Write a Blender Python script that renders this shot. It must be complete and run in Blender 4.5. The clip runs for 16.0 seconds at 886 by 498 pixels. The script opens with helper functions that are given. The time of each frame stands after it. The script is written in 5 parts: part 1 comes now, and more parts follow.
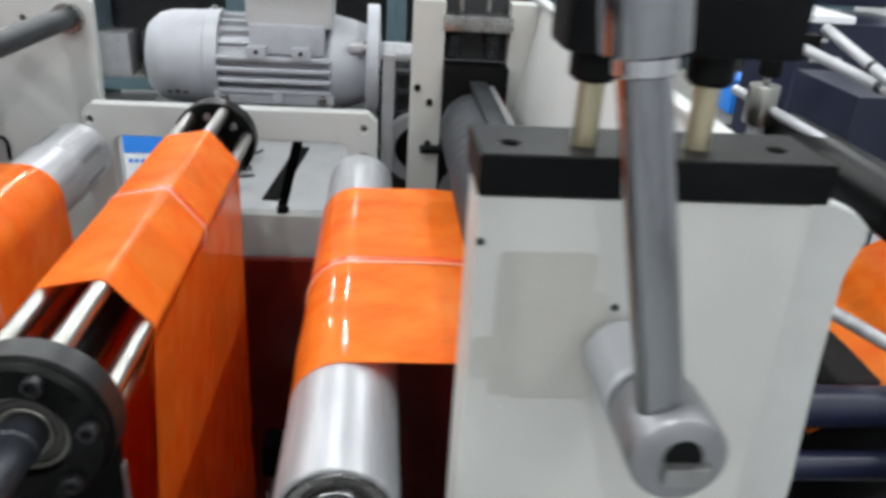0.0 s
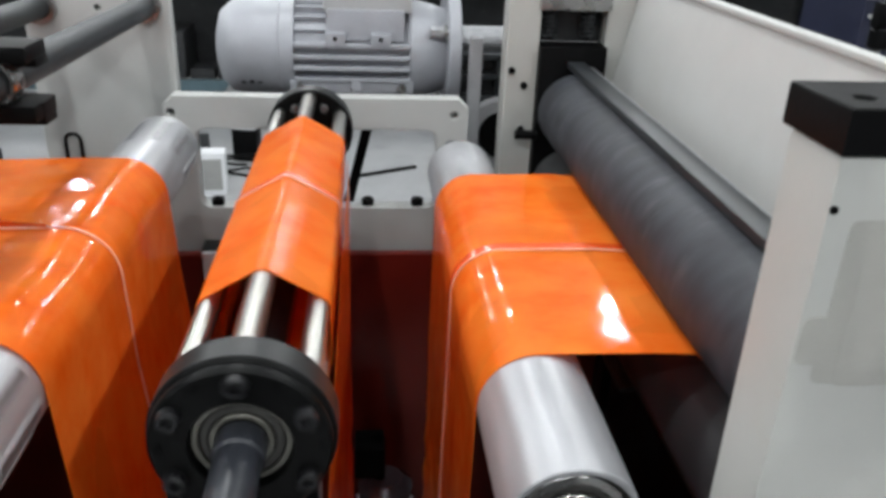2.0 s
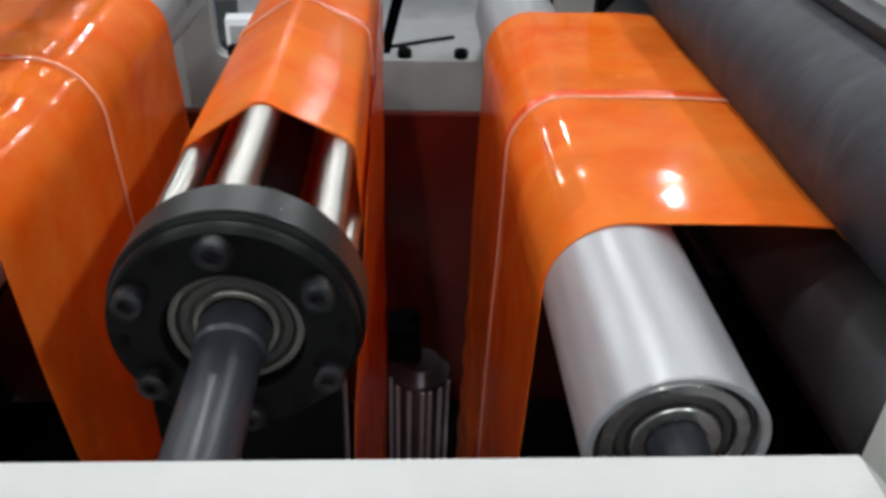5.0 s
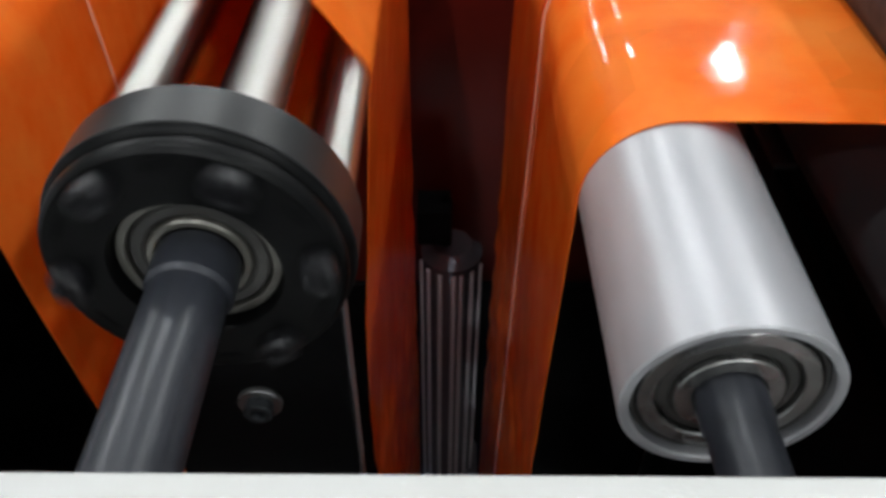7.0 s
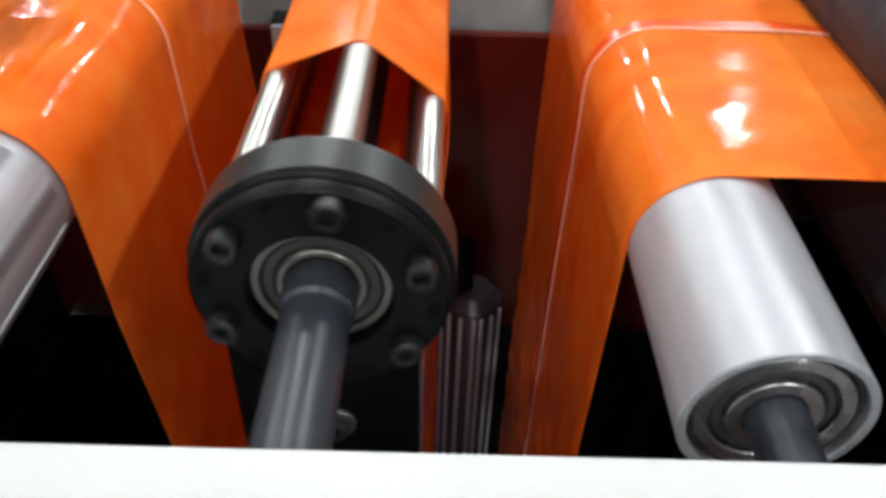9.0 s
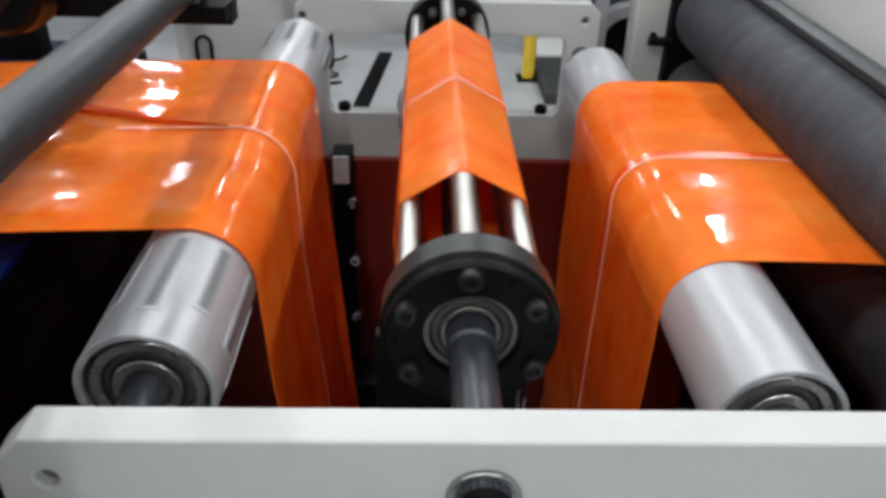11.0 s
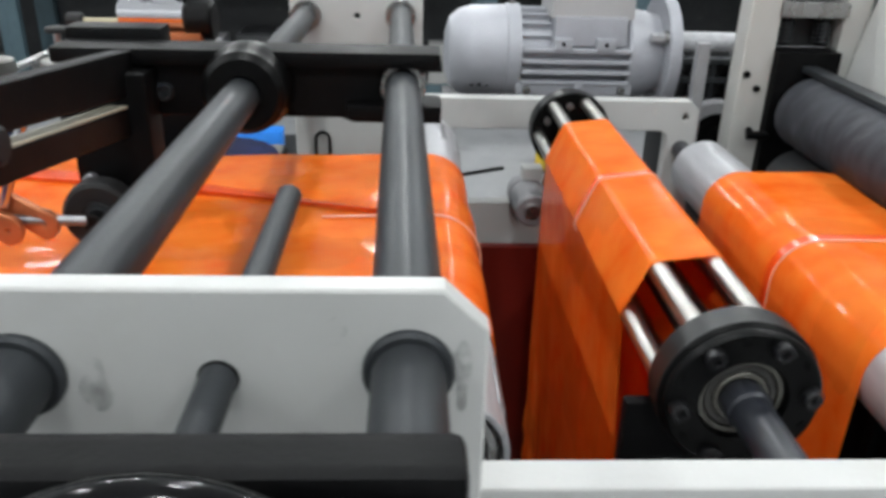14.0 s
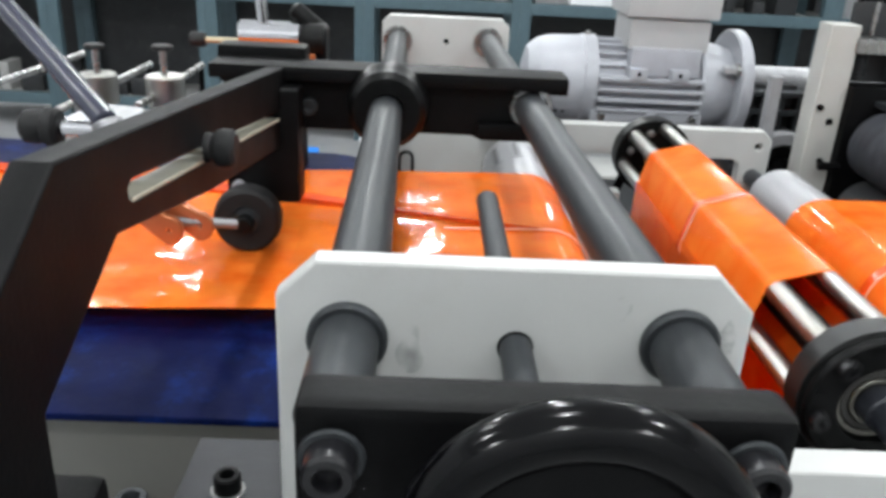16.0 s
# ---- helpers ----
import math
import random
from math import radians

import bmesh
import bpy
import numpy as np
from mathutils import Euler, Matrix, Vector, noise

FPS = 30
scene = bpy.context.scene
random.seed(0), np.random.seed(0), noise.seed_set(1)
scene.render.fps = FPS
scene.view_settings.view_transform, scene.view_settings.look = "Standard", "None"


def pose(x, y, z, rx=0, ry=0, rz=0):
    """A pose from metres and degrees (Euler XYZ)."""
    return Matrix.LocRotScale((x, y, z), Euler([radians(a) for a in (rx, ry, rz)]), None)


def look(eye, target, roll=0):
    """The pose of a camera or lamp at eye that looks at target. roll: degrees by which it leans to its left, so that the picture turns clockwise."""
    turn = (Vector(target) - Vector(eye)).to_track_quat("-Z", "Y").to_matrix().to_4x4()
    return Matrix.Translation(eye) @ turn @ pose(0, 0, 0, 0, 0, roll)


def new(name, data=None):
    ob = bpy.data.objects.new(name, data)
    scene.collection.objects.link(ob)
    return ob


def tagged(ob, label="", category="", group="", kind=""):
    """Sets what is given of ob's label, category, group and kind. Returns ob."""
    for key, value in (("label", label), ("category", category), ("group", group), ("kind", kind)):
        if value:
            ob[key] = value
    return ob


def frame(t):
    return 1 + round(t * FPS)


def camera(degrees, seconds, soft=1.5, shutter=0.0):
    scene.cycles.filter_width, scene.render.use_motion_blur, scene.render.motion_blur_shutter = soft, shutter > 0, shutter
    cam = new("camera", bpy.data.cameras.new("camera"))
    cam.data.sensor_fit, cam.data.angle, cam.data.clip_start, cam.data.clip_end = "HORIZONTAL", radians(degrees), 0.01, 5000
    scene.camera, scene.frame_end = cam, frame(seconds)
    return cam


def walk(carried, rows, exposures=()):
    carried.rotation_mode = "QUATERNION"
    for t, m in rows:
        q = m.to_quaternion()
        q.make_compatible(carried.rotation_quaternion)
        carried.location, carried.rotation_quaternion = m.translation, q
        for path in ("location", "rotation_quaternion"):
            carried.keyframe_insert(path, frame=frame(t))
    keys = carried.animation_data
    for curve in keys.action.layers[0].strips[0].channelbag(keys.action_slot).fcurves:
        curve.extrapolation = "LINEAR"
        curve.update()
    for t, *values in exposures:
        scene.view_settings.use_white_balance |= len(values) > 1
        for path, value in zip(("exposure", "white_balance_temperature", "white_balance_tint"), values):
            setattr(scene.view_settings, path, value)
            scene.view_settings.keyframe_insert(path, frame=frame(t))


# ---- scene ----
cam = camera(58.0, 16.0, soft=3.6, shutter=0.6)
PATH = [
    (0, (0.2000, -0.3875, 0.3019), (0.2848, 0.5197, -0.1102), 3.58),
    (0.5, (0.1325, -0.3740, 0.2946), (0.2256, 0.5319, -0.1186), 2.55),
    (1, (0.0986, -0.3632, 0.2915), (0.1952, 0.5400, -0.1266), 2.43),
    (1.5, (0.0799, -0.3559, 0.2860), (0.1759, 0.5486, -0.1294), 2.39),
    (2, (0.0663, -0.3438, 0.2717), (0.1604, 0.5606, -0.1444), 2.27),
    (2.5, (0.0623, -0.3289, 0.2453), (0.1458, 0.5713, -0.1821), 2.15),
    (3, (0.0612, -0.3343, 0.2292), (0.1336, 0.5543, -0.2237), 2.32),
    (3.5, (0.0523, -0.3196, 0.2402), (0.1305, 0.5459, -0.2545), 2.44),
    (4, (0.0582, -0.2764, 0.2233), (0.1326, 0.5823, -0.2839), 2.75),
    (4.5, (0.0636, -0.2506, 0.2057), (0.1299, 0.6019, -0.3128), 2.69),
    (5, (0.0639, -0.2419, 0.1982), (0.1162, 0.5936, -0.3488), 2.23),
    (7.5, (0.0794, -0.1744, 0.1773), (0.0764, 0.5472, -0.5151), 0.39),
    (8, (0.0739, -0.1779, 0.1781), (0.0796, 0.5575, -0.4995), 1.36),
    (8.5, (0.0601, -0.1916, 0.1851), (0.0752, 0.5572, -0.4775), 2.57),
    (9, (0.0424, -0.2148, 0.2007), (0.0500, 0.5565, -0.4358), 1.93),
    (11.5, (-0.0348, -0.3745, 0.2779), (-0.0047, 0.4990, -0.2080), 1.60),
    (12, (-0.0383, -0.3844, 0.2829), (-0.0365, 0.5041, -0.1759), 2.38),
    (12.5, (-0.0682, -0.3743, 0.2770), (-0.0615, 0.5268, -0.1566), 3.23),
    (13, (-0.1372, -0.3765, 0.2739), (-0.1020, 0.5281, -0.1509), 2.00),
    (13.5, (-0.1704, -0.3870, 0.2754), (-0.1303, 0.5206, -0.1426), 1.71),
    (14, (-0.2034, -0.3934, 0.2793), (-0.1593, 0.5153, -0.1357), 1.66),
    (14.5, (-0.2331, -0.3973, 0.2793), (-0.1959, 0.5152, -0.1280), 1.33),
    (15, (-0.2644, -0.4185, 0.2851), (-0.2294, 0.4981, -0.1133), 1.77),
    (15.5, (-0.2923, -0.4316, 0.2881), (-0.2558, 0.4871, -0.1051), 2.16),
    (16, (-0.3022, -0.4353, 0.2802), (-0.2727, 0.4871, -0.1051), 3.02),
]
walk(cam, [(t, look(e, a, r)) for t, e, a, r in PATH], exposures=[(0.0, 0.50), (1.5, 0.40), (2.5, 0.28), (3.5, 0.12), (5.0, 0.10), (7.5, 0.32), (8.0, 0.48), (9.0, 0.52), (12.0, 0.20), (13.0, 0.30), (14.5, 0.43), (16.0, 0.66)])

# ---- light: rows of round high-bay lamps in a workshop hall ----
world = bpy.data.worlds.new("hall_light")
scene.world = world
world.use_nodes = True
world.node_tree.nodes["Background"].inputs[0].default_value = (0.80, 0.85, 0.95, 1)
world.node_tree.nodes["Background"].inputs[1].default_value = 0.10
LAMP_POWER = 83.0
LAMP_Z = 3.2


def bay_lamp(x, y):
    lamp = bpy.data.lights.new("bay_lamp", "POINT")
    lamp.shadow_soft_size = 0.072
    lamp.energy = LAMP_POWER
    lamp.color = (0.93, 0.96, 0.965)
    ob = new("bay_lamp", lamp)
    ob.matrix_basis = pose(x, y, LAMP_Z - 0.09)
    return ob


LAMPS = [(x, y) for x in (-3.3, -0.45, 2.4) for y in (-3.0, -0.1, 2.8, 5.65, 8.6)]
for lx, ly in LAMPS:
    bay_lamp(lx, ly)


# ---- materials ----
def material(name, color, rough=0.5, metal=0.0, var=0.15, scale=40.0, bump=0.0, bump_scale=200.0, coat=0.0, stain=None,
             stain_scale=9.0, stain_amount=0.5, stretch=(1, 1, 1), rough_var=0.12, spec=0.5):
    m = bpy.data.materials.new(name)
    m.use_nodes = True
    nt = m.node_tree
    b = nt.nodes["Principled BSDF"]
    tc = nt.nodes.new("ShaderNodeTexCoord")
    mp = nt.nodes.new("ShaderNodeMapping")
    mp.inputs["Scale"].default_value = stretch
    nt.links.new(tc.outputs["Object"], mp.inputs[0])
    n1 = nt.nodes.new("ShaderNodeTexNoise")
    n1.inputs["Scale"].default_value = scale
    n1.inputs["Detail"].default_value = 5
    nt.links.new(mp.outputs[0], n1.inputs["Vector"])
    ramp = nt.nodes.new("ShaderNodeMixRGB")
    lo = [max(0, c * (1 - var)) for c in color]
    hi = [min(1, c * (1 + var)) for c in color]
    ramp.inputs[1].default_value = (*lo, 1)
    ramp.inputs[2].default_value = (*hi, 1)
    nt.links.new(n1.outputs["Fac"], ramp.inputs[0])
    out = ramp.outputs[0]
    if stain:
        n2 = nt.nodes.new("ShaderNodeTexNoise")
        n2.inputs["Scale"].default_value = stain_scale
        n2.inputs["Detail"].default_value = 8
        n2.inputs["Roughness"].default_value = 0.7
        nt.links.new(mp.outputs[0], n2.inputs["Vector"])
        cr = nt.nodes.new("ShaderNodeValToRGB")
        cr.color_ramp.elements[0].position, cr.color_ramp.elements[1].position = 0.55, 0.78
        cr.color_ramp.elements[0].color = (0, 0, 0, 1)
        cr.color_ramp.elements[1].color = (stain_amount,) * 3 + (1,)
        nt.links.new(n2.outputs["Fac"], cr.inputs[0])
        mx = nt.nodes.new("ShaderNodeMixRGB")
        mx.inputs[2].default_value = (*stain, 1)
        nt.links.new(cr.outputs[0], mx.inputs[0])
        nt.links.new(out, mx.inputs[1])
        out = mx.outputs[0]
    nt.links.new(out, b.inputs["Base Color"])
    mr = nt.nodes.new("ShaderNodeMapRange")
    mr.inputs["To Min"].default_value = max(0.02, rough - rough_var)
    mr.inputs["To Max"].default_value = min(1, rough + rough_var)
    n3 = nt.nodes.new("ShaderNodeTexNoise")
    n3.inputs["Scale"].default_value = scale * 0.4
    n3.inputs["Detail"].default_value = 4
    nt.links.new(mp.outputs[0], n3.inputs["Vector"])
    nt.links.new(n3.outputs["Fac"], mr.inputs[0])
    nt.links.new(mr.outputs[0], b.inputs["Roughness"])
    b.inputs["Metallic"].default_value = metal
    b.inputs["Coat Weight"].default_value = coat
    b.inputs["Specular IOR Level"].default_value = spec
    if bump:
        n4 = nt.nodes.new("ShaderNodeTexNoise")
        n4.inputs["Scale"].default_value = bump_scale
        n4.inputs["Detail"].default_value = 3
        nt.links.new(mp.outputs[0], n4.inputs["Vector"])
        bp = nt.nodes.new("ShaderNodeBump")
        bp.inputs["Strength"].default_value = bump
        bp.inputs["Distance"].default_value = 0.002
        nt.links.new(n4.outputs["Fac"], bp.inputs["Height"])
        nt.links.new(bp.outputs[0], b.inputs["Normal"])
    return m


M_WHITE = material("cream_painted_steel", (0.47, 0.475, 0.46), 0.42, 0, 0.06, 30, 0.08, 260, stain=(0.40, 0.385, 0.34), stain_scale=14, stain_amount=0.35)
M_STAINED = material("stained_cream_paint", (0.44, 0.44, 0.415), 0.36, 0, 0.06, 20, 0.08, 260, stain=(0.44, 0.43, 0.38), stain_scale=16, stain_amount=0.6)
M_DARKSTEEL = material("phosphated_steel_shaft", (0.026, 0.029, 0.032), 0.46, 0.2, 0.6, 70, 0.08, 300, stretch=(1, 0.15, 1), spec=0.28)
# Black oxide steel, and the fill for places that lie in deep shade.
M_BLACK = material("black_oxide_steel_and_dark_fill", (0.0024, 0.0024, 0.0027), 0.50, 0.0, 0.4, 50, 0.08, 400, spec=0.10, stain=(0.008, 0.0078, 0.0075), stain_scale=30, stain_amount=0.6)
M_GREYDARK = material("dark_grey_paint_and_shade", (0.030, 0.031, 0.034), 0.55, 0, 0.3, 30, 0.08, 200, spec=0.25)
M_BLACKSATIN = material("black_satin_flange", (0.0028, 0.0029, 0.0030), 0.36, 0.0, 0.4, 60, 0.05, 300, spec=0.12)
M_DRUM = material("turned_black_rim", (0.010, 0.0105, 0.0108), 0.40, 0.0, 0.5, 30, 0.05, 300, spec=0.3, stretch=(1, 0.1, 1))
M_CHROME = material("hard_chrome", (0.38, 0.375, 0.35), 0.30, 1.0, 0.1, 80, 0.0, stretch=(1, 0.1, 1), rough_var=0.06)
M_BRIGHT = material("polished_chrome", (0.56, 0.56, 0.58), 0.12, 1.0, 0.08, 50, 0.0, rough_var=0.06)
M_ALU = material("anodised_aluminium", (0.375, 0.38, 0.395), 0.40, 0.35, 0.36, 100, 0.04, 200, stretch=(1, 0.09, 1), stain=(0.13, 0.13, 0.135), stain_scale=30, stain_amount=0.9, spec=0.6)
M_BEARING = material("bearing_steel", (0.32, 0.32, 0.315), 0.28, 0.9, 0.2, 120, stain=(0.07, 0.065, 0.06), stain_scale=40, stain_amount=0.7)
M_RUBBER = material("grey_rubber_cover", (0.027, 0.029, 0.035), 0.6, 0, 0.8, 30, 0.06, 300, stretch=(1, 2.2, 1), stain=(0.085, 0.085, 0.092), stain_scale=18, stain_amount=0.9, spec=0.3)
M_DARKRUBBER = material("black_rubber", (0.012, 0.012, 0.0125), 0.6, 0, 0.3, 60, 0.1, 300, spec=0.25)
M_MOTOR = material("silver_grey_motor_paint", (0.37, 0.38, 0.41), 0.45, 0.15, 0.1, 40, 0.15, 350, stain=(0.22, 0.22, 0.23), stain_scale=14, stain_amount=0.45)
M_BOXGREY = material("grey_terminal_box_paint", (0.40, 0.40, 0.40), 0.5, 0.0, 0.06, 40, 0.1, 350)
M_GREYCAST = material("grey_painted_casting", (0.26, 0.26, 0.27), 0.5, 0, 0.15, 20, 0.1, 200, stain=(0.10, 0.10, 0.10), stain_scale=18, stain_amount=0.6)
M_RED = material("dark_red_machine_paint", (0.125, 0.009, 0.005), 0.34, 0, 0.25, 10, 0.03, 60, spec=0.35)
M_BLUE = material("dark_blue_table_cover", (0.0007, 0.0038, 0.033), 0.58, 0, 0.6, 24, 0.6, 45, stain=(0.004, 0.024, 0.15), stain_scale=20, stain_amount=0.9, spec=0.05)
M_BRASS = material("plated_stud", (0.50, 0.44, 0.30), 0.35, 0.8, 0.15, 60)
M_FLOOR = material("worn_concrete_floor", (0.33, 0.335, 0.34), 0.5, 0, 0.18, 6, 0.05, 60, stain=(0.14, 0.14, 0.145), stain_scale=2.5, stain_amount=0.6)
M_WALL = material("pale_hall_wall", (0.60, 0.61, 0.62), 0.8, 0, 0.12, 3)
M_HALL = material("grey_hall_wall_paint", (0.58, 0.59, 0.60), 0.8, 0, 0.15, 3)
M_RACK = material("grey_blue_rack_paint", (0.06, 0.10, 0.118), 0.5, 0, 0.2, 20, stain=(0.04, 0.05, 0.055), stain_scale=5, stain_amount=0.5)
M_SHELF = material("rack_shelf_board", (0.30, 0.30, 0.29), 0.7, 0, 0.2, 12)
M_DARK = material("dark_oily_parts", (0.018, 0.019, 0.021), 0.6, 0.1, 0.5, 12, stain=(0.07, 0.068, 0.064), stain_scale=22, stain_amount=0.5)
M_PLASTICBLACK = material("black_moulded_plastic", (0.0022, 0.0022, 0.0026), 0.15, 0, 0.2, 60, coat=0.0, spec=0.15, rough_var=0.04)
M_PAPER = material("white_packaging", (0.75, 0.76, 0.78), 0.6, 0, 0.05, 30)
M_BLUEPRINT = material("bright_blue_print", (0.02, 0.22, 0.75), 0.4, 0, 0.1, 30)
M_YELLOW = material("yellow_paint", (0.62, 0.42, 0.03), 0.45, 0, 0.1, 30)
M_CARD = material("brown_cardboard", (0.38, 0.26, 0.14), 0.8, 0, 0.15, 30)
M_GREEN = material("green_bag", (0.15, 0.42, 0.08), 0.5, 0, 0.3, 20)
M_BEIGE = material("dull_beige_paint", (0.12, 0.118, 0.105), 0.6, 0, 0.12, 20, 0.1, 200, stain=(0.09, 0.087, 0.08), stain_scale=10, stain_amount=0.5)
M_SLOTGLINT = material("slot_floor_glint", (0.46, 0.44, 0.35), 0.4, 0.0, 0.25, 80, 0.05, 300)
M_SLOT = material("slot_shade_grey", (0.15, 0.15, 0.155), 0.4, 0.4, 0.2, 60)
M_STREAK = material("painted_tube_streak", (0.90, 0.88, 0.94), 0.14, 0.25, 0.1, 60, stretch=(1, 1, 0.1))
M_CLOUDY = material("cloudy_polished_tube", (0.20, 0.19, 0.22), 0.18, 0.4, 0.25, 30, stretch=(1, 1, 0.1))
# The clamp lever's chrome, with its dark reflection put into the colour.
M_DARKCHROME = material("dark_mirroring_chrome", (0.030, 0.032, 0.050), 0.26, 0.0, 0.3, 40, spec=0.30, rough_var=0.05)
# Dark tone and streaks stand for dark surroundings mirrored in chrome.
M_LEVER = material("dark_streaked_chrome", (0.31, 0.315, 0.33), 0.10, 1.0, 0.2, 30, 0.0, rough_var=0.06, stretch=(1, 1, 0.2), stain=(0.16, 0.16, 0.17), stain_scale=30, stain_amount=0.8)
M_NAVY = material("dark_navy_paint", (0.010, 0.012, 0.030), 0.4, 0, 0.3, 20, spec=0.35)
M_SHAFT = material("oiled_dark_shaft", (0.020, 0.022, 0.028), 0.36, 0.1, 0.6, 50, 0.06, 300, stretch=(1, 0.15, 1), spec=0.5, stain=(0.07, 0.07, 0.075), stain_scale=14, stain_amount=0.7)
M_OILRING = material("oily_bearing_ring", (0.15, 0.146, 0.128), 0.32, 0.6, 0.3, 90, 0.03, 300, stain=(0.05, 0.046, 0.04), stain_scale=50, stain_amount=0.8)
M_TURNED = material("turned_grey_steel", (0.27, 0.27, 0.28), 0.34, 0.75, 0.2, 60, 0.03, 300)
M_SEAL = material("dusty_bearing_seal", (0.030, 0.029, 0.027), 0.5, 0.0, 0.3, 90, 0.05, 300, stain=(0.10, 0.095, 0.085), stain_scale=60, stain_amount=0.6)
M_BOLT = material("blackened_bolt", (0.007, 0.007, 0.0085), 0.34, 0.0, 0.3, 80, spec=0.42)
M_COPPERTINT = material("orange_tinted_steel", (0.50, 0.17, 0.07), 0.3, 0.6, 0.2, 40)


def film_material(name="orange_plastic_film", rough=0.06, crease=0.22, gloss=0.19):
    m = bpy.data.materials.new(name)
    m.use_nodes = True
    nt = m.node_tree
    b = nt.nodes["Principled BSDF"]
    outn = nt.nodes["Material Output"]

    def node(kind, **inputs):
        n = nt.nodes.new(kind)
        for key, value in inputs.items():
            n.inputs[key].default_value = value
        return n

    tc = node("ShaderNodeTexCoord")
    mp = node("ShaderNodeMapping", Scale=(1.0, 1.25, 1.0))
    nt.links.new(tc.outputs["Object"], mp.inputs[0])
    n1 = node("ShaderNodeTexNoise", Scale=22, Detail=5, Roughness=0.55)
    nt.links.new(mp.outputs[0], n1.inputs["Vector"])
    cr = nt.nodes.new("ShaderNodeValToRGB")
    cr.color_ramp.elements[0].position, cr.color_ramp.elements[1].position = 0.30, 0.66
    cr.color_ramp.elements[0].color = (0.93, 0.162, 0.0095, 1)
    cr.color_ramp.elements[1].color = (0.99, 0.288, 0.040, 1)
    nt.links.new(n1.outputs["Fac"], cr.inputs[0])
    # faint darker blocks across the web
    vo = node("ShaderNodeTexVoronoi", Scale=17.0)
    vo.distance = "CHEBYCHEV"
    mp2 = node("ShaderNodeMapping", Scale=(0.7, 1.0, 0.7), Location=(0.13, 0.07, 0.21))
    nt.links.new(tc.outputs["Object"], mp2.inputs[0])
    nt.links.new(mp2.outputs[0], vo.inputs["Vector"])
    blk = nt.nodes.new("ShaderNodeValToRGB")
    blk.color_ramp.interpolation = "CONSTANT"
    blk.color_ramp.elements[0].color = (0, 0, 0, 1)
    blk.color_ramp.elements[1].position = 0.72
    blk.color_ramp.elements[1].color = (0.42, 0.42, 0.42, 1)
    sep = nt.nodes.new("ShaderNodeSeparateColor")
    nt.links.new(vo.outputs["Color"], sep.inputs[0])
    nt.links.new(sep.outputs[0], blk.inputs[0])
    mix = node("ShaderNodeMixRGB", Color2=(0.80, 0.20, 0.022, 1))
    nt.links.new(blk.outputs[0], mix.inputs[0])
    nt.links.new(cr.outputs[0], mix.inputs[1])
    # pale milky stretches
    n5 = node("ShaderNodeTexNoise", Scale=7, Detail=6, Roughness=0.7)
    nt.links.new(mp.outputs[0], n5.inputs["Vector"])
    cr5 = nt.nodes.new("ShaderNodeValToRGB")
    cr5.color_ramp.elements[0].position, cr5.color_ramp.elements[1].position = 0.56, 0.80
    cr5.color_ramp.elements[0].color = (0, 0, 0, 1)
    cr5.color_ramp.elements[1].color = (0.35, 0.35, 0.35, 1)
    nt.links.new(n5.outputs["Fac"], cr5.inputs[0])
    mix2 = node("ShaderNodeMixRGB", Color2=(0.98, 0.41, 0.12, 1))
    nt.links.new(cr5.outputs[0], mix2.inputs[0])
    nt.links.new(mix.outputs[0], mix2.inputs[1])
    nt.links.new(mix2.outputs[0], b.inputs["Base Color"])
    # gloss comes and goes across the web
    n6 = node("ShaderNodeTexNoise", Scale=28, Detail=4, Roughness=0.6)
    nt.links.new(mp.outputs[0], n6.inputs["Vector"])
    gl = node("ShaderNodeMapRange")
    gl.inputs["From Min"].default_value, gl.inputs["From Max"].default_value = 0.35, 0.70
    gl.inputs["To Min"].default_value, gl.inputs["To Max"].default_value = rough * 0.8, rough * 0.8 + 0.05
    nt.links.new(n6.outputs["Fac"], gl.inputs[0])
    nt.links.new(gl.outputs[0], b.inputs["Roughness"])
    b.inputs["Specular IOR Level"].default_value = gloss
    b.inputs["Coat Weight"].default_value = 0.08 if rough < 0.1 else 0.0
    b.inputs["Coat Roughness"].default_value = 0.05
    n2 = node("ShaderNodeTexNoise", Scale=16, Detail=3)
    nt.links.new(mp.outputs[0], n2.inputs["Vector"])
    n3 = node("ShaderNodeTexNoise", Scale=120, Detail=4)
    nt.links.new(tc.outputs["Object"], n3.inputs["Vector"])
    bp = node("ShaderNodeBump", Strength=crease, Distance=0.003)
    nt.links.new(n2.outputs["Fac"], bp.inputs["Height"])
    bp2 = node("ShaderNodeBump", Strength=0.13, Distance=0.0008)
    nt.links.new(n3.outputs["Fac"], bp2.inputs["Height"])
    nt.links.new(bp.outputs[0], bp2.inputs["Normal"])
    nt.links.new(bp2.outputs[0], b.inputs["Normal"])
    tl = nt.nodes.new("ShaderNodeBsdfTranslucent")
    nt.links.new(mix2.outputs[0], tl.inputs["Color"])
    mx = node("ShaderNodeMixShader")
    mx.inputs[0].default_value = 0.40
    nt.links.new(b.outputs[0], mx.inputs[1])
    nt.links.new(tl.outputs[0], mx.inputs[2])
    nt.links.new(mx.outputs[0], outn.inputs[0])
    return m


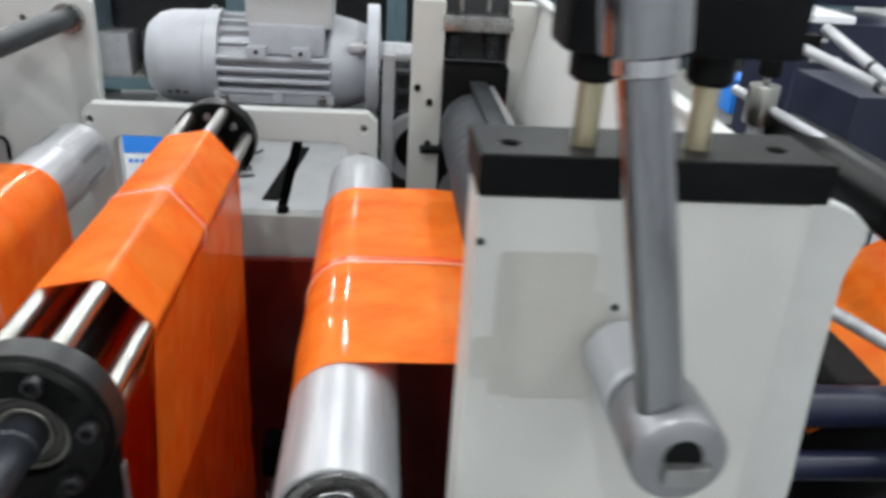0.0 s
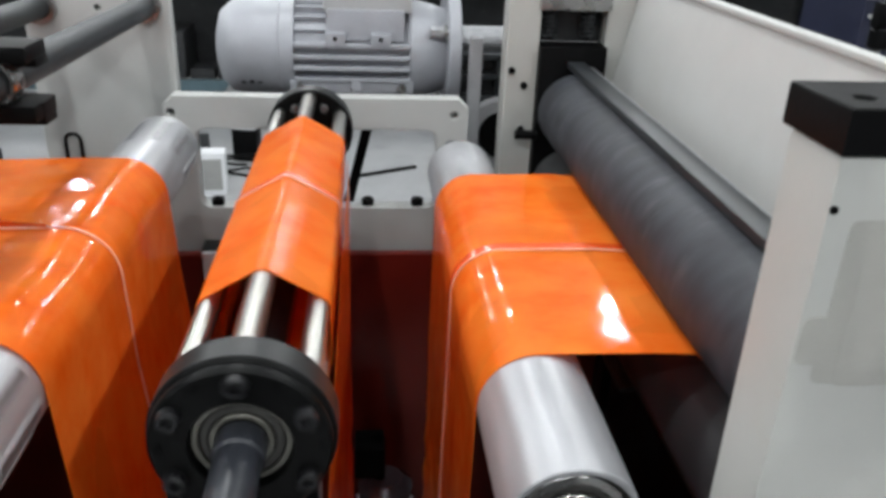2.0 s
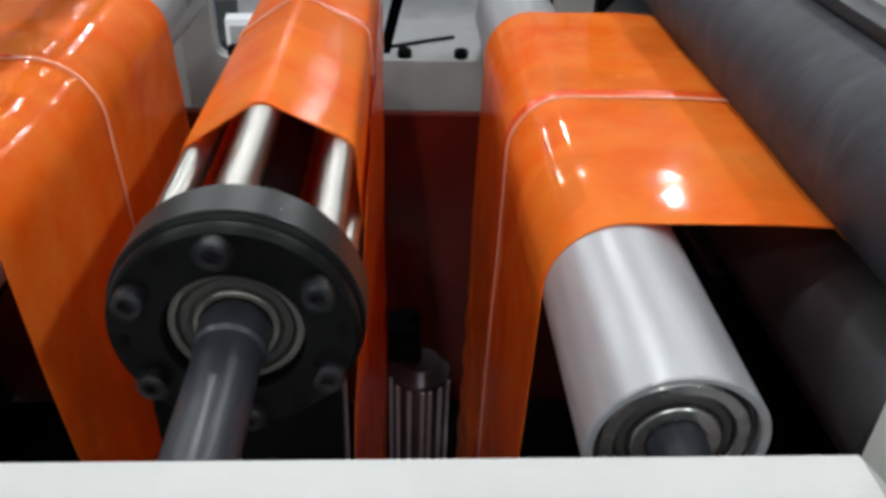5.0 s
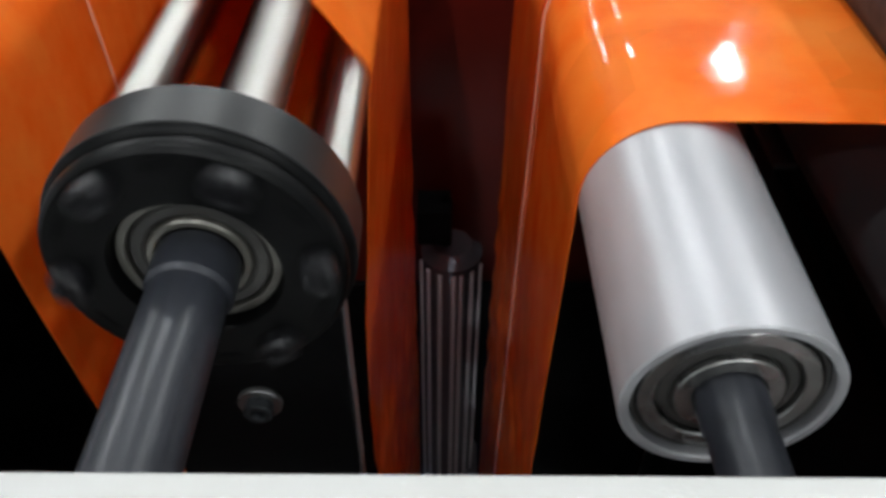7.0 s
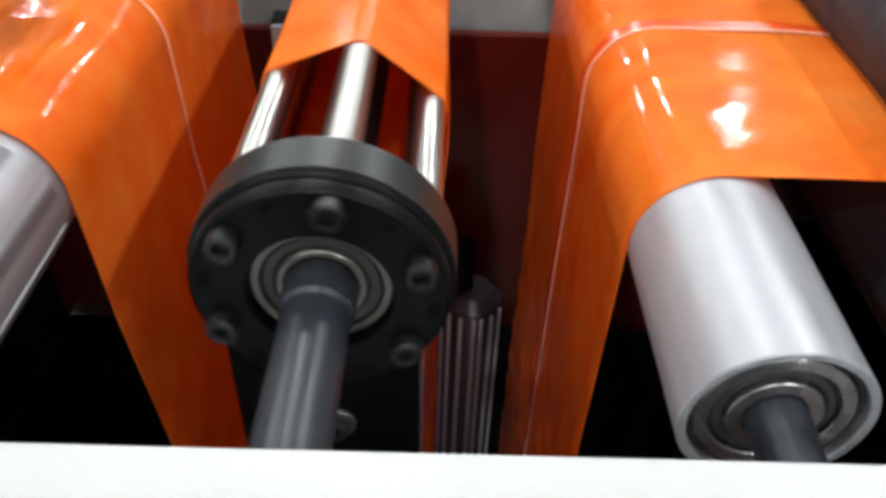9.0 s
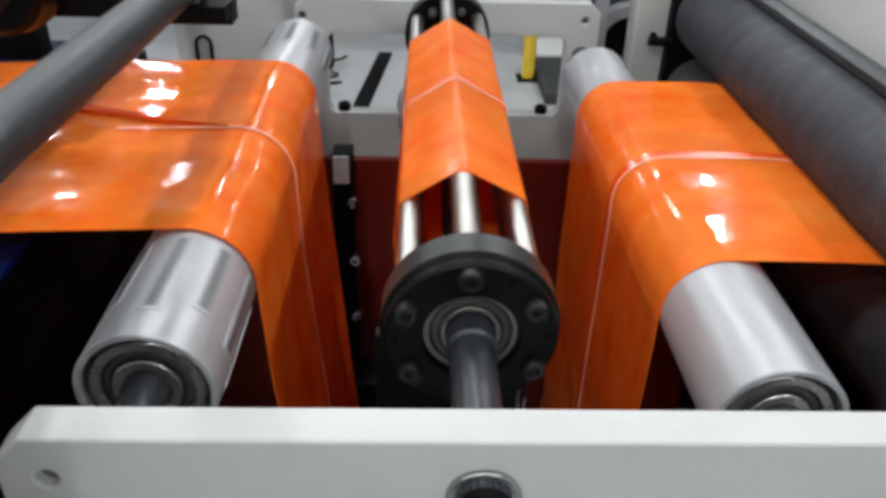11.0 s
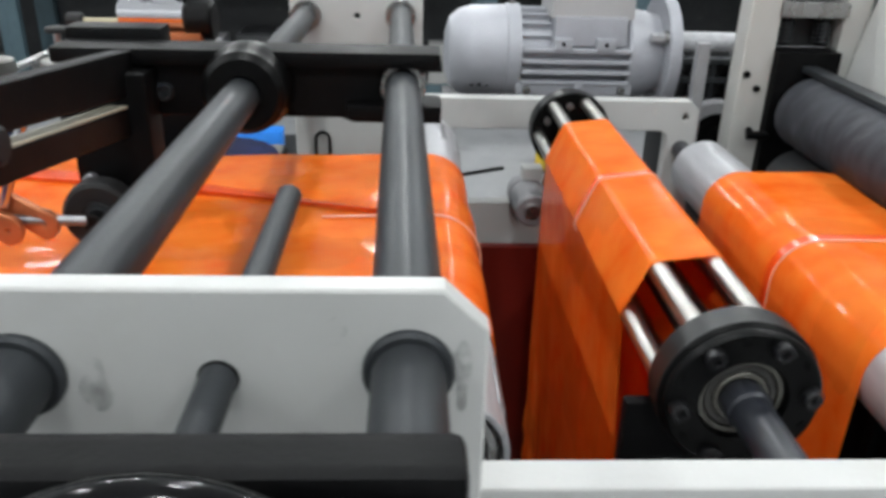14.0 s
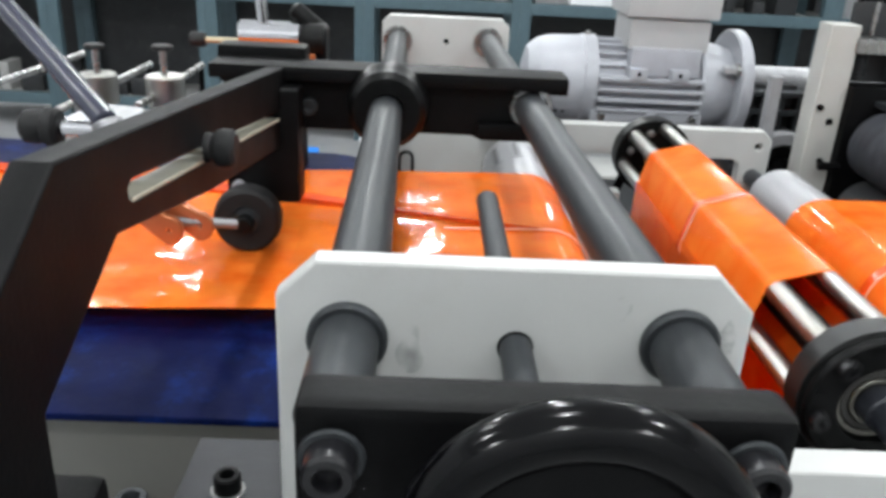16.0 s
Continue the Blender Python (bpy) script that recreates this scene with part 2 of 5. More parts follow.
def grime_material(name, color, amount, cover, scale):
    """Thin grime: patchy dirt with clear gaps."""
    m = bpy.data.materials.new(name)
    m.use_nodes = True
    nt = m.node_tree
    bs = nt.nodes["Principled BSDF"]
    bs.inputs["Base Color"].default_value = (*color, 1)
    bs.inputs["Roughness"].default_value = 0.5
    tc = nt.nodes.new("ShaderNodeTexCoord")
    nz = nt.nodes.new("ShaderNodeTexNoise")
    nz.inputs["Scale"].default_value = scale
    nz.inputs["Detail"].default_value = 5
    nt.links.new(tc.outputs["Object"], nz.inputs["Vector"])
    cr = nt.nodes.new("ShaderNodeValToRGB")
    cr.color_ramp.elements[0].position, cr.color_ramp.elements[1].position = cover, cover + 0.22
    cr.color_ramp.elements[0].color = (0, 0, 0, 1)
    cr.color_ramp.elements[1].color = (amount, amount, amount, 1)
    nt.links.new(nz.outputs["Fac"], cr.inputs[0])
    tr = nt.nodes.new("ShaderNodeBsdfTransparent")
    mx = nt.nodes.new("ShaderNodeMixShader")
    nt.links.new(cr.outputs[0], mx.inputs[0])
    nt.links.new(tr.outputs[0], mx.inputs[1])
    nt.links.new(bs.outputs[0], mx.inputs[2])
    nt.links.new(mx.outputs[0], nt.nodes["Material Output"].inputs[0])
    return m


M_GRIME = grime_material("black_grease_smear", (0.12, 0.118, 0.11), 0.34, 0.40, 120)
M_DISCOLOUR = material("brownish_discoloured_paint", (0.395, 0.385, 0.352), 0.40, 0, 0.12, 40, 0.05, 260, stain=(0.42, 0.415, 0.385), stain_scale=45, stain_amount=0.8)
M_FILM = film_material()
M_FILMDULL = film_material("orange_film_crinkled", 0.18, 0.35, 0.10)
M_FILMFLAT = film_material("orange_film_slack", 0.07, 0.95, 0.17)
M_SEAM = material("pale_seam_edge", (0.94, 0.45, 0.28), 0.25, 0, 0.08, 60)
M_SEAMDARK = material("deep_orange_lap", (0.72, 0.075, 0.008), 0.2, 0, 0.08, 60)


def glow(name, color, strength):
    m = bpy.data.materials.new(name)
    m.use_nodes = True
    b = m.node_tree.nodes["Principled BSDF"]
    b.inputs["Base Color"].default_value = (0.8, 0.8, 0.8, 1)
    b.inputs["Emission Color"].default_value = (*color, 1)
    b.inputs["Emission Strength"].default_value = strength
    return m


M_TUBE = glow("lit_tube", (0.96, 0.98, 1.0), 10.0)


# ---- building helpers ----
def part(name, bm, mat, parent=None, label="", smooth=True):
    me = bpy.data.meshes.new(name)
    bm.normal_update()
    bm.to_mesh(me)
    bm.free()
    me.materials.append(mat)
    if smooth:
        for p in me.polygons:
            p.use_smooth = True
        me.set_sharp_from_angle(angle=radians(32))
    ob = new(name, me)
    if parent is not None:
        ob.parent = parent
    if label:
        tagged(ob, label)
    return ob


def thing(name, label, category, m=None, group="", kind=""):
    ob = new(name)
    ob.empty_display_size = 0.02
    if m is not None:
        ob.matrix_basis = m
    return tagged(ob, label, category, group, kind)


def bm_box(x0, x1, y0, y1, z0, z1, bev=0.002, seg=2, bm=None):
    bm = bm or bmesh.new()
    g = bmesh.ops.create_cube(bm, size=1.0)
    for v in g["verts"]:
        v.co = Vector(((x0 + x1) / 2 + v.co.x * (x1 - x0), (y0 + y1) / 2 + v.co.y * (y1 - y0), (z0 + z1) / 2 + v.co.z * (z1 - z0)))
    if bev:
        es = list({e for v in g["verts"] for e in v.link_edges})
        bmesh.ops.bevel(bm, geom=es, offset=bev, segments=seg, affect="EDGES", profile=0.7)
    return bm


def bm_lathe(profile, seg=48, axis="Y", bm=None, m=None):
    """profile: (radius, height) pairs along the axis, closed at radius 0."""
    bm = bm or bmesh.new()
    rings = []
    made = []
    for r, h in profile:
        if r <= 1e-6:
            v = [bm.verts.new((0, 0, h))]
        else:
            v = [bm.verts.new((r * math.cos(2 * math.pi * i / seg), r * math.sin(2 * math.pi * i / seg), h)) for i in range(seg)]
        rings.append(v)
        made += v
    for a, b in zip(rings, rings[1:]):
        for i in range(seg):
            j = (i + 1) % seg
            if len(a) == 1 and len(b) == 1:
                continue
            if len(a) == 1:
                bm.faces.new((a[0], b[j], b[i]))
            elif len(b) == 1:
                bm.faces.new((a[i], a[j], b[0]))
            else:
                bm.faces.new((a[i], a[j], b[j], b[i]))
    turn = {"Z": Matrix.Identity(4), "Y": pose(0, 0, 0, -90, 0, 0), "X": pose(0, 0, 0, 0, 90, 0)}[axis]
    if m is not None:
        turn = m @ turn
    for v in made:
        v.co = turn @ v.co
    bmesh.ops.recalc_face_normals(bm, faces=bm.faces)
    return bm


def bm_rod(r, h0, h1, axis="Y", at=(0, 0, 0), seg=32, bev=0.001, bm=None):
    m = Matrix.Translation(at)
    return bm_lathe([(0, h0), (r - bev, h0), (r, h0 + bev), (r, h1 - bev), (r - bev, h1), (0, h1)], seg, axis, bm, m)


def bm_tube(a, b, r, seg=20, bm=None, bev=0.001):
    """A rod from point a to point b."""
    a, b = Vector(a), Vector(b)
    q = (b - a).to_track_quat("Z", "Y").to_matrix().to_4x4()
    L = (b - a).length
    return bm_lathe([(0, 0), (r - bev, 0), (r, bev), (r, L - bev), (r - bev, L), (0, L)], seg, "Z", bm, Matrix.Translation(a) @ q)


def bm_bolt(r, h, m, bm=None):
    """A socket head screw: head with a hexagonal recess, along local z."""
    bm = bm or bmesh.new()
    seg = 24
    return bm_lathe([(r, 0), (r, h * 0.86), (r * 0.88, h), (r * 0.56, h), (r * 0.50, h * 0.9), (r * 0.5, h * 0.4), (0, h * 0.4)], seg, "Z", bm, m)


def plate_mesh(outline, holes, y0, y1, bev=0.0015):
    """A plate in the xz plane between y0 and y1, with through holes."""
    cu = bpy.data.curves.new("plate", "CURVE")
    cu.dimensions = "2D"
    cu.fill_mode = "BOTH"
    cu.extrude = (y1 - y0) / 2 - bev
    cu.bevel_depth = bev
    cu.bevel_resolution = 2
    for loop in [outline] + holes:
        sp = cu.splines.new("POLY")
        sp.points.add(len(loop) - 1)
        for p, (x, z) in zip(sp.points, loop):
            p.co = (x, z, 0, 1)
        sp.use_cyclic_u = True
    ob = bpy.data.objects.new("plate", cu)
    me = bpy.data.meshes.new_from_object(ob)
    bpy.data.objects.remove(ob)
    bpy.data.curves.remove(cu)
    me.transform(Matrix.Translation((0, (y0 + y1) / 2, 0)) @ pose(0, 0, 0, 90, 0, 0))
    bm = bmesh.new()
    bm.from_mesh(me)
    bpy.data.meshes.remove(me)
    bmesh.ops.recalc_face_normals(bm, faces=bm.faces)
    return bm


def circle(x, z, r, n=24):
    return [(x + r * math.cos(2 * math.pi * i / n), z + r * math.sin(2 * math.pi * i / n)) for i in range(n)]


def rounded(x0, x1, z0, z1, r, n=6):
    pts = []
    for cx, cz, a in ((x1 - r, z1 - r, 0), (x0 + r, z1 - r, 90), (x0 + r, z0 + r, 180), (x1 - r, z0 + r, 270)):
        pts += [(cx + r * math.cos(radians(a + 90 * i / n)), cz + r * math.sin(radians(a + 90 * i / n))) for i in range(n + 1)]
    return pts


def chamfered(x0, x1, z0, z1, c):
    return [(x0, z0), (x1, z0), (x1, z1 - c), (x1 - c, z1), (x0 + c, z1), (x0, z1 - c)]


def bm_sheet(points, y0, y1, thick, ny=24, wave=0.0, bm=None, seed=0.0, outward=0):
    """A thin film that follows (x, z) points and runs from y0 to y1, slightly uneven."""
    bm = bm or bmesh.new()
    P = [Vector((x, 0, z)) for x, z in points]
    N = []
    for i in range(len(P)):
        d = P[min(i + 1, len(P) - 1)] - P[max(i - 1, 0)]
        N.append(Vector((-d.z, 0, d.x)).normalized())
    grid = []
    for side in (0, 1):
        rows = []
        for i, p in enumerate(P):
            row = []
            for j in range(ny + 1):
                y = y0 + (y1 - y0) * j / ny
                w = wave * (noise.noise(Vector((p.x * 13 + seed, y * 19, p.z * 13))) + (0.55 if outward else 0.0))
                w = max(w, 0.0) if outward and wave > 0 else (min(w, 0.0) if outward else w)
                q = p + N[i] * (w - (thick if side else 0))
                row.append(bm.verts.new((q.x, y, q.z)))
            rows.append(row)
        grid.append(rows)
    n = len(P)
    for i in range(n - 1):
        for j in range(ny):
            a, b = grid[0], grid[1]
            bm.faces.new((a[i][j], a[i][j + 1], a[i + 1][j + 1], a[i + 1][j]))
            bm.faces.new((b[i][j], b[i + 1][j], b[i + 1][j + 1], b[i][j + 1]))
        for j in (0, ny):
            a, b = grid[0], grid[1]
            bm.faces.new((a[i][j], a[i + 1][j], b[i + 1][j], b[i][j]))
    bmesh.ops.recalc_face_normals(bm, faces=bm.faces)
    return bm


def crinkle(bm, amount, z_from, z_full):
    """Crumples a hanging film below z_from, in full below z_full."""
    for v in bm.verts:
        k = min(1.0, max(0.0, (z_from - v.co.z) / (z_from - z_full)))
        if k > 0 and abs(v.co.x) > 0.02:
            y, z = v.co.y, v.co.z
            v.co.x += k * amount * (noise.noise(Vector((3.1, y * 42, z * 26))) + 0.6 * noise.noise(Vector((7.7, y * 95, z * 60))))
    return bm


def arc(cx, cz, r, a0, a1, n):
    return [(cx + r * math.cos(radians(a0 + (a1 - a0) * i / n)), cz + r * math.sin(radians(a0 + (a1 - a0) * i / n))) for i in range(n + 1)]


def bm_helix(cx, cy, z0, z1, big, small, turns, seg=18, ring=6):
    """A coil spring standing along z."""
    bm = bmesh.new()
    n = turns * seg
    loops = []
    for i in range(n + 1):
        a = 2 * math.pi * i / seg
        z = z0 + (z1 - z0) * i / n
        loops.append([bm.verts.new((cx + (big + small * math.cos(q)) * math.cos(a), cy + (big + small * math.cos(q)) * math.sin(a), z + small * math.sin(q))) for q in [2 * math.pi * j / ring for j in range(ring)]])
    for p, q in zip(loops, loops[1:]):
        for j in range(ring):
            bm.faces.new((p[j], q[j], q[(j + 1) % ring], p[(j + 1) % ring]))
    bm.faces.new(loops[0])
    bm.faces.new(loops[-1])
    bmesh.ops.recalc_face_normals(bm, faces=bm.faces)
    return bm


# ---- hall: floor, walls, ceiling ----
FLOOR_Z = -1.2
part("floor", bm_box(-6, 6, -4.4, 12.4, FLOOR_Z - 0.1, FLOOR_Z, 0), M_FLOOR, smooth=False)
tagged(bpy.data.objects["floor"], "worn grey concrete workshop floor", "floor", kind="structure")
# Unseen walls and ceiling, kept pale so they bounce fill light back.
for nm, b in (("wall_north", (-6, 6, 12.2, 12.4, FLOOR_Z, 3.5)), ("wall_south", (-6, 6, -4.4, -4.2, FLOOR_Z, 3.5)),
              ("wall_west", (-6.2, -6, -4.4, 12.4, FLOOR_Z, 3.5)), ("wall_east", (6, 6.2, -4.4, 12.4, FLOOR_Z, 3.5))):
    tagged(part(nm, bm_box(*b, 0), M_HALL, smooth=False), "dull grey workshop hall wall", "wall", kind="structure")
tagged(part("ceiling", bm_box(-6.2, 6.2, -4.4, 12.4, 3.5, 3.6, 0), M_WALL, smooth=False), "pale workshop hall ceiling", "ceiling", kind="structure")


def high_bay(x, y):
    t = thing("high_bay_lamp", "round aluminium high bay lamp hanging from the ceiling", "lamp", pose(x, y, LAMP_Z), group="ceiling lamps")
    part("reflector", bm_lathe([(0.24, 0.0), (0.22, 0.06), (0.12, 0.17), (0.08, 0.20), (0.0, 0.20), (0.0, 0.19), (0.07, 0.19), (0.11, 0.165), (0.21, 0.06), (0.23, 0.0), (0.24, 0.0)], 32, "Z"), M_ALU, t)
    part("lens", bm_lathe([(0, 0.012), (0.075, 0.012), (0.075, 0.02), (0, 0.02)], 32, "Z"), M_TUBE, t, "lit lamp lens")
    part("hanger", bm_rod(0.008, 0.20, 0.30, "Z", (0, 0, 0), 10), M_BLACK, t)


for lx, ly in LAMPS:
    high_bay(lx, ly)

# ---- machine body below the rollers ----
RED_BOTTOM = -0.66
body = thing("roller_machine", "red painted roller machine with open top", "machine")
part("far_panel", bm_box(-0.52, 0.46, 0.645, 0.660, RED_BOTTOM, -0.191, 0.002), M_RED, body, "dark red painted side panel")
part("near_panel", bm_box(-0.52, 0.46, -0.105, -0.092, RED_BOTTOM, -0.135, 0.002), M_RED, body)
# Black end and lower panels are added to keep the interior dark.
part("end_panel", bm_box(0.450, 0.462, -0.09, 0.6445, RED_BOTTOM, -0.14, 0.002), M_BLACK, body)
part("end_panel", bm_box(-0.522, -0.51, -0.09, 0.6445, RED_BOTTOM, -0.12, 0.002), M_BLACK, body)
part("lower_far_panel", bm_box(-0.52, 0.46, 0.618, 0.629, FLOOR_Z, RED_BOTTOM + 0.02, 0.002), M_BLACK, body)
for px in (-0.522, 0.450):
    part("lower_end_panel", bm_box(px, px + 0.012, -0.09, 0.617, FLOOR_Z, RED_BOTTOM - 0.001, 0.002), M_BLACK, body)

strip = thing("angle_strip", "cream angle strip with bolts on the red panel", "bracket")
part("strip", bm_box(-0.147, -0.120, 0.612, 0.646, -0.62, -0.168, 0.002), M_BLACK, strip)
part("tag", bm_box(-0.145, -0.124, 0.606, 0.612, -0.208, -0.170, 0.001), M_PAPER, strip, "pale end tag")
for bz in (-0.236, -0.326, -0.422, -0.512):
    part("bolt", bm_bolt(0.008, 0.012, Matrix.Translation((-0.120, 0.612, bz)) @ pose(0, 0, 0, 90, 0, 0)), M_BRIGHT, strip)


# ---- end plates that carry the rollers ----
def end_plate(name, label, x0, x1, y0, y1, ztop, front):
    t = thing(name, label, "plate")
    win = rounded(-0.156, 0.160, ztop - 0.152, ztop - 0.040, 0.014)
    holes = [win, circle(-0.183, ztop - 0.021, 0.0065), circle(0.181, ztop - 0.021, 0.0065)]
    part("plate", plate_mesh(chamfered(x0, x1, -0.215, ztop, 0.012), holes, y0, y1), M_WHITE, t)
    for sx in (-0.183, 0.181):
        ys = y0 + 0.004 if front else y0 + 0.006
        part("screw", bm_bolt(0.0055, 0.006, Matrix.Translation((sx, ys + 0.008, ztop - 0.021)) @ pose(0, 0, 0, 90, 0, 0)), M_BEARING, t)
    return t


near_plate = end_plate("near_end_plate", "cream painted steel end plate before the rollers", -0.202, 0.2035, -0.1116, -0.0906, 0.0300, True)
far_plate = end_plate("far_end_plate", "cream painted steel end plate with a cut-out behind the rollers", -0.1915, 0.198, 0.681, 0.703, 0.0142, False)
for sx in (-0.172, -0.135, 0.067, 0.135):
    part("cap_screw", bm_bolt(0.0085, 0.012, Matrix.Translation((sx, 0.692, -0.1385))), M_BLACK, far_plate, "black socket cap screw")

# ---- slatted tension roller ----
HEX_BARS = 6
R_BAR = 0.0400


def ring_profile(r, y0, y1, b=0.0015):
    return [(0, y0), (r - b, y0), (r, y0 + b), (r, y1 - b), (r - b, y1), (0, y1)]


slat_roller = thing("slatted_roller", "tension roller of six chrome bars between black flanges", "roller")
near_flange = part("near_flange", bm_lathe([(0.0, 0.012), (0.0272, 0.012), (0.0272, 0.0005), (0.0278, -0.0005), (0.0462, -0.0005), (0.0474, 0.0003), (0.0482, 0.0015), (0.0484, 0.0042), (0.0472, 0.0056), (0.0472, 0.0072), (0.0488, 0.0080), (0.0496, 0.0092), (0.0496, 0.0288), (0.0488, 0.030), (0.0, 0.030)], 96), M_BLACKSATIN, slat_roller)
part("bearing_ring", bm_lathe([(0.0232, 0.0115), (0.0232, 0.0052), (0.0237, 0.0047), (0.0260, 0.0047), (0.0266, 0.0052), (0.0266, 0.0115)], 64), M_OILRING, near_flange, "oily steel outer bearing ring")
part("bearing_seal", bm_lathe([(0.0172, 0.0110), (0.0172, 0.0066), (0.0188, 0.0056), (0.0216, 0.0058), (0.0228, 0.0068), (0.0228, 0.0110)], 64), M_SEAL, near_flange, "dark grey bearing seal")
part("bearing_ring", bm_lathe([(0.0140, 0.0110), (0.0140, 0.0050), (0.0145, 0.0044), (0.0164, 0.0044), (0.0170, 0.0050), (0.0170, 0.0110)], 64), M_OILRING, near_flange, "oily steel inner bearing ring")
part("rim_band", bm_lathe([(0.0490, 0.0094), (0.0500, 0.0091), (0.0504, 0.0096), (0.0504, 0.0284), (0.0499, 0.0290), (0.0490, 0.0289)], 96), M_DRUM, near_flange, "turned dark grey rim")
far_flange = part("far_flange", bm_lathe(ring_profile(0.0495, 0.5764, 0.604), 64), M_BLACKSATIN, slat_roller)
for k in range(HEX_BARS):
    a = radians(60 * k)
    part("bar", bm_rod(0.0072, 0.029, 0.5775, "Y", (R_BAR * math.sin(a), 0, R_BAR * math.cos(a)), 24, 0.0004), M_CHROME, slat_roller)
    part("bolt", bm_bolt(0.0060, 0.0062, Matrix.Translation((R_BAR * math.sin(a), -0.0006, R_BAR * math.cos(a))) @ pose(0, 0, 0, 90, 0, 0)), M_BOLT, near_flange)
    c = a + radians(30)
    part("set_screw", bm_bolt(0.0026, 0.0010, Matrix.Translation((0.0425 * math.sin(c), -0.0006, 0.0425 * math.cos(c))) @ pose(0, 0, 0, 90, 0, 0)), M_BLACK, near_flange)
    part("bolt", bm_bolt(0.0045, 0.005, Matrix.Translation((0.033 * math.sin(c), 0.5764, 0.033 * math.cos(c))) @ pose(0, 0, 0, 90, 0, 0)), M_BEARING, far_flange)
part("core_tube", bm_rod(0.0135, 0.03, 0.576, "Y", (0, 0, 0), 32), M_BLACK, slat_roller)

shaft = thing("roller_shaft", "dark steel shaft of the slatted roller", "shaft")
part("shaft", bm_lathe([(0, -0.120), (0.0105, -0.120), (0.0125, -0.118), (0.0125, -0.012), (0.0138, -0.010), (0.0138, 0.004), (0.0, 0.006)], 40), M_SHAFT, shaft)
part("far_end", bm_rod(0.0125, 0.600, 0.71, "Y", (0, 0, 0), 32), M_SHAFT, shaft)
part("end_washer", bm_rod(0.0165, -0.1145, -0.1113, "Y", (0, 0, 0.0), 36, 0.0006), M_BEARING, shaft)
part("end_screw", bm_bolt(0.0125, 0.012, Matrix.Translation((0, -0.1145, 0)) @ pose(0, 0, 0, 90, 0, 0)), M_BLACK, shaft)


# ---- plain guide rollers ----
R_GUIDE = 0.0398
RIGHT_X, RIGHT_Z = 0.1802, -0.0525
LEFT_X, LEFT_Z = -0.1801, -0.0344


def guide_roller(x, z, r, y0, y1, slots, label):
    t = thing("guide_roller", label, "roller", pose(x, 0, z), group="guide rollers")
    part("shell", bm_lathe([(r - 0.0042, y0 + 0.010), (r - 0.0042, y0 + 0.0008), (r - 0.0034, y0), (r - 0.0008, y0), (r, y0 + 0.0008), (r, y1 - 0.001), (r - 0.001, y1), (r - 0.006, y1), (r - 0.006, y1 - 0.004), (0, y1 - 0.004)], 96), M_ALU, t)
    # Dark ring put in for the shaded gap between rim and bearing.
    part("end_cap", bm_lathe([(0.0330, y0 + 0.009), (0.0330, y0 + 0.0050), (0.0338, y0 + 0.0042), (r - 0.0052, y0 + 0.0042), (r - 0.0044, y0 + 0.0052), (r - 0.0044, y0 + 0.009)], 72), M_SEAL, t, "dark ring standing for the gap inside the rim")
    part("bearing_outer", bm_lathe([(0.0262, y0 + 0.010), (0.0262, y0 + 0.0042), (0.0268, y0 + 0.0036), (0.0318, y0 + 0.0036), (0.0324, y0 + 0.0042), (0.0324, y0 + 0.010)], 72), M_BEARING, t)
    part("seal", bm_lathe([(0.0200, y0 + 0.010), (0.0200, y0 + 0.0060), (0.0215, y0 + 0.0050), (0.0242, y0 + 0.0052), (0.0258, y0 + 0.0064), (0.0258, y0 + 0.010)], 64), M_SEAL, t, "dark grey bearing seal")
    part("bearing_inner", bm_lathe([(0.0130, y0 + 0.010), (0.0130, y0 + 0.0032), (0.0136, y0 + 0.0026), (0.0190, y0 + 0.0026), (0.0196, y0 + 0.0032), (0.0196, y0 + 0.010)], 64), M_BEARING, t)
    part("end_wall", bm_lathe([(0, y0 + 0.0102), (r - 0.0044, y0 + 0.0102)], 48), M_BLACK, t)
    part("axle", bm_lathe([(0, y0 - 0.090), (0.0112, y0 - 0.090), (0.0120, y0 - 0.089), (0.0120, y0 - 0.012), (0.0128, y0 - 0.010), (0.0128, y0 + 0.010)], 40), M_SHAFT, t)
    part("axle_end", bm_rod(0.0125, y1 - 0.006, 0.70, "Y", (0, 0, 0), 32), M_SHAFT, t)
    rng = random.Random(int(x * 1000))
    for k in range(slots):
        a = 2 * math.pi * k / slots
        m = Matrix.Translation((r * math.sin(a), 0, r * math.cos(a))) @ pose(0, 0, 0, 0, math.degrees(a), 0)
        for ya, yb in ((y0 + 0.02 + 0.03 * rng.random(), y0 + 0.105), (y1 - 0.09, y1 - 0.02)):
            bm = bm_box(-0.0058, 0.0058, ya, yb, -0.001, 0.0007, 0.0006, 2)
            bmesh.ops.transform(bm, matrix=m, verts=bm.verts)
            edge = part("slot_edge", bm, M_ALU, t)
            # Raised strip whose darker grey stands for the shade in the slot.
            bm = bm_box(-0.0036, 0.0036, ya + 0.003, yb - 0.003, -0.001, 0.0010, 0.0003, 1)
            bmesh.ops.transform(bm, matrix=m, verts=bm.verts)
            part("slot", bm, M_SLOT, edge)
    return t


right_roller = guide_roller(RIGHT_X, RIGHT_Z, R_GUIDE, -0.0108, 0.590, 0, "plain silver aluminium guide roller with worn streaks")
left_roller = guide_roller(LEFT_X, LEFT_Z, R_GUIDE, -0.0076, 0.622, 9, "silver aluminium guide roller with lengthwise slots")

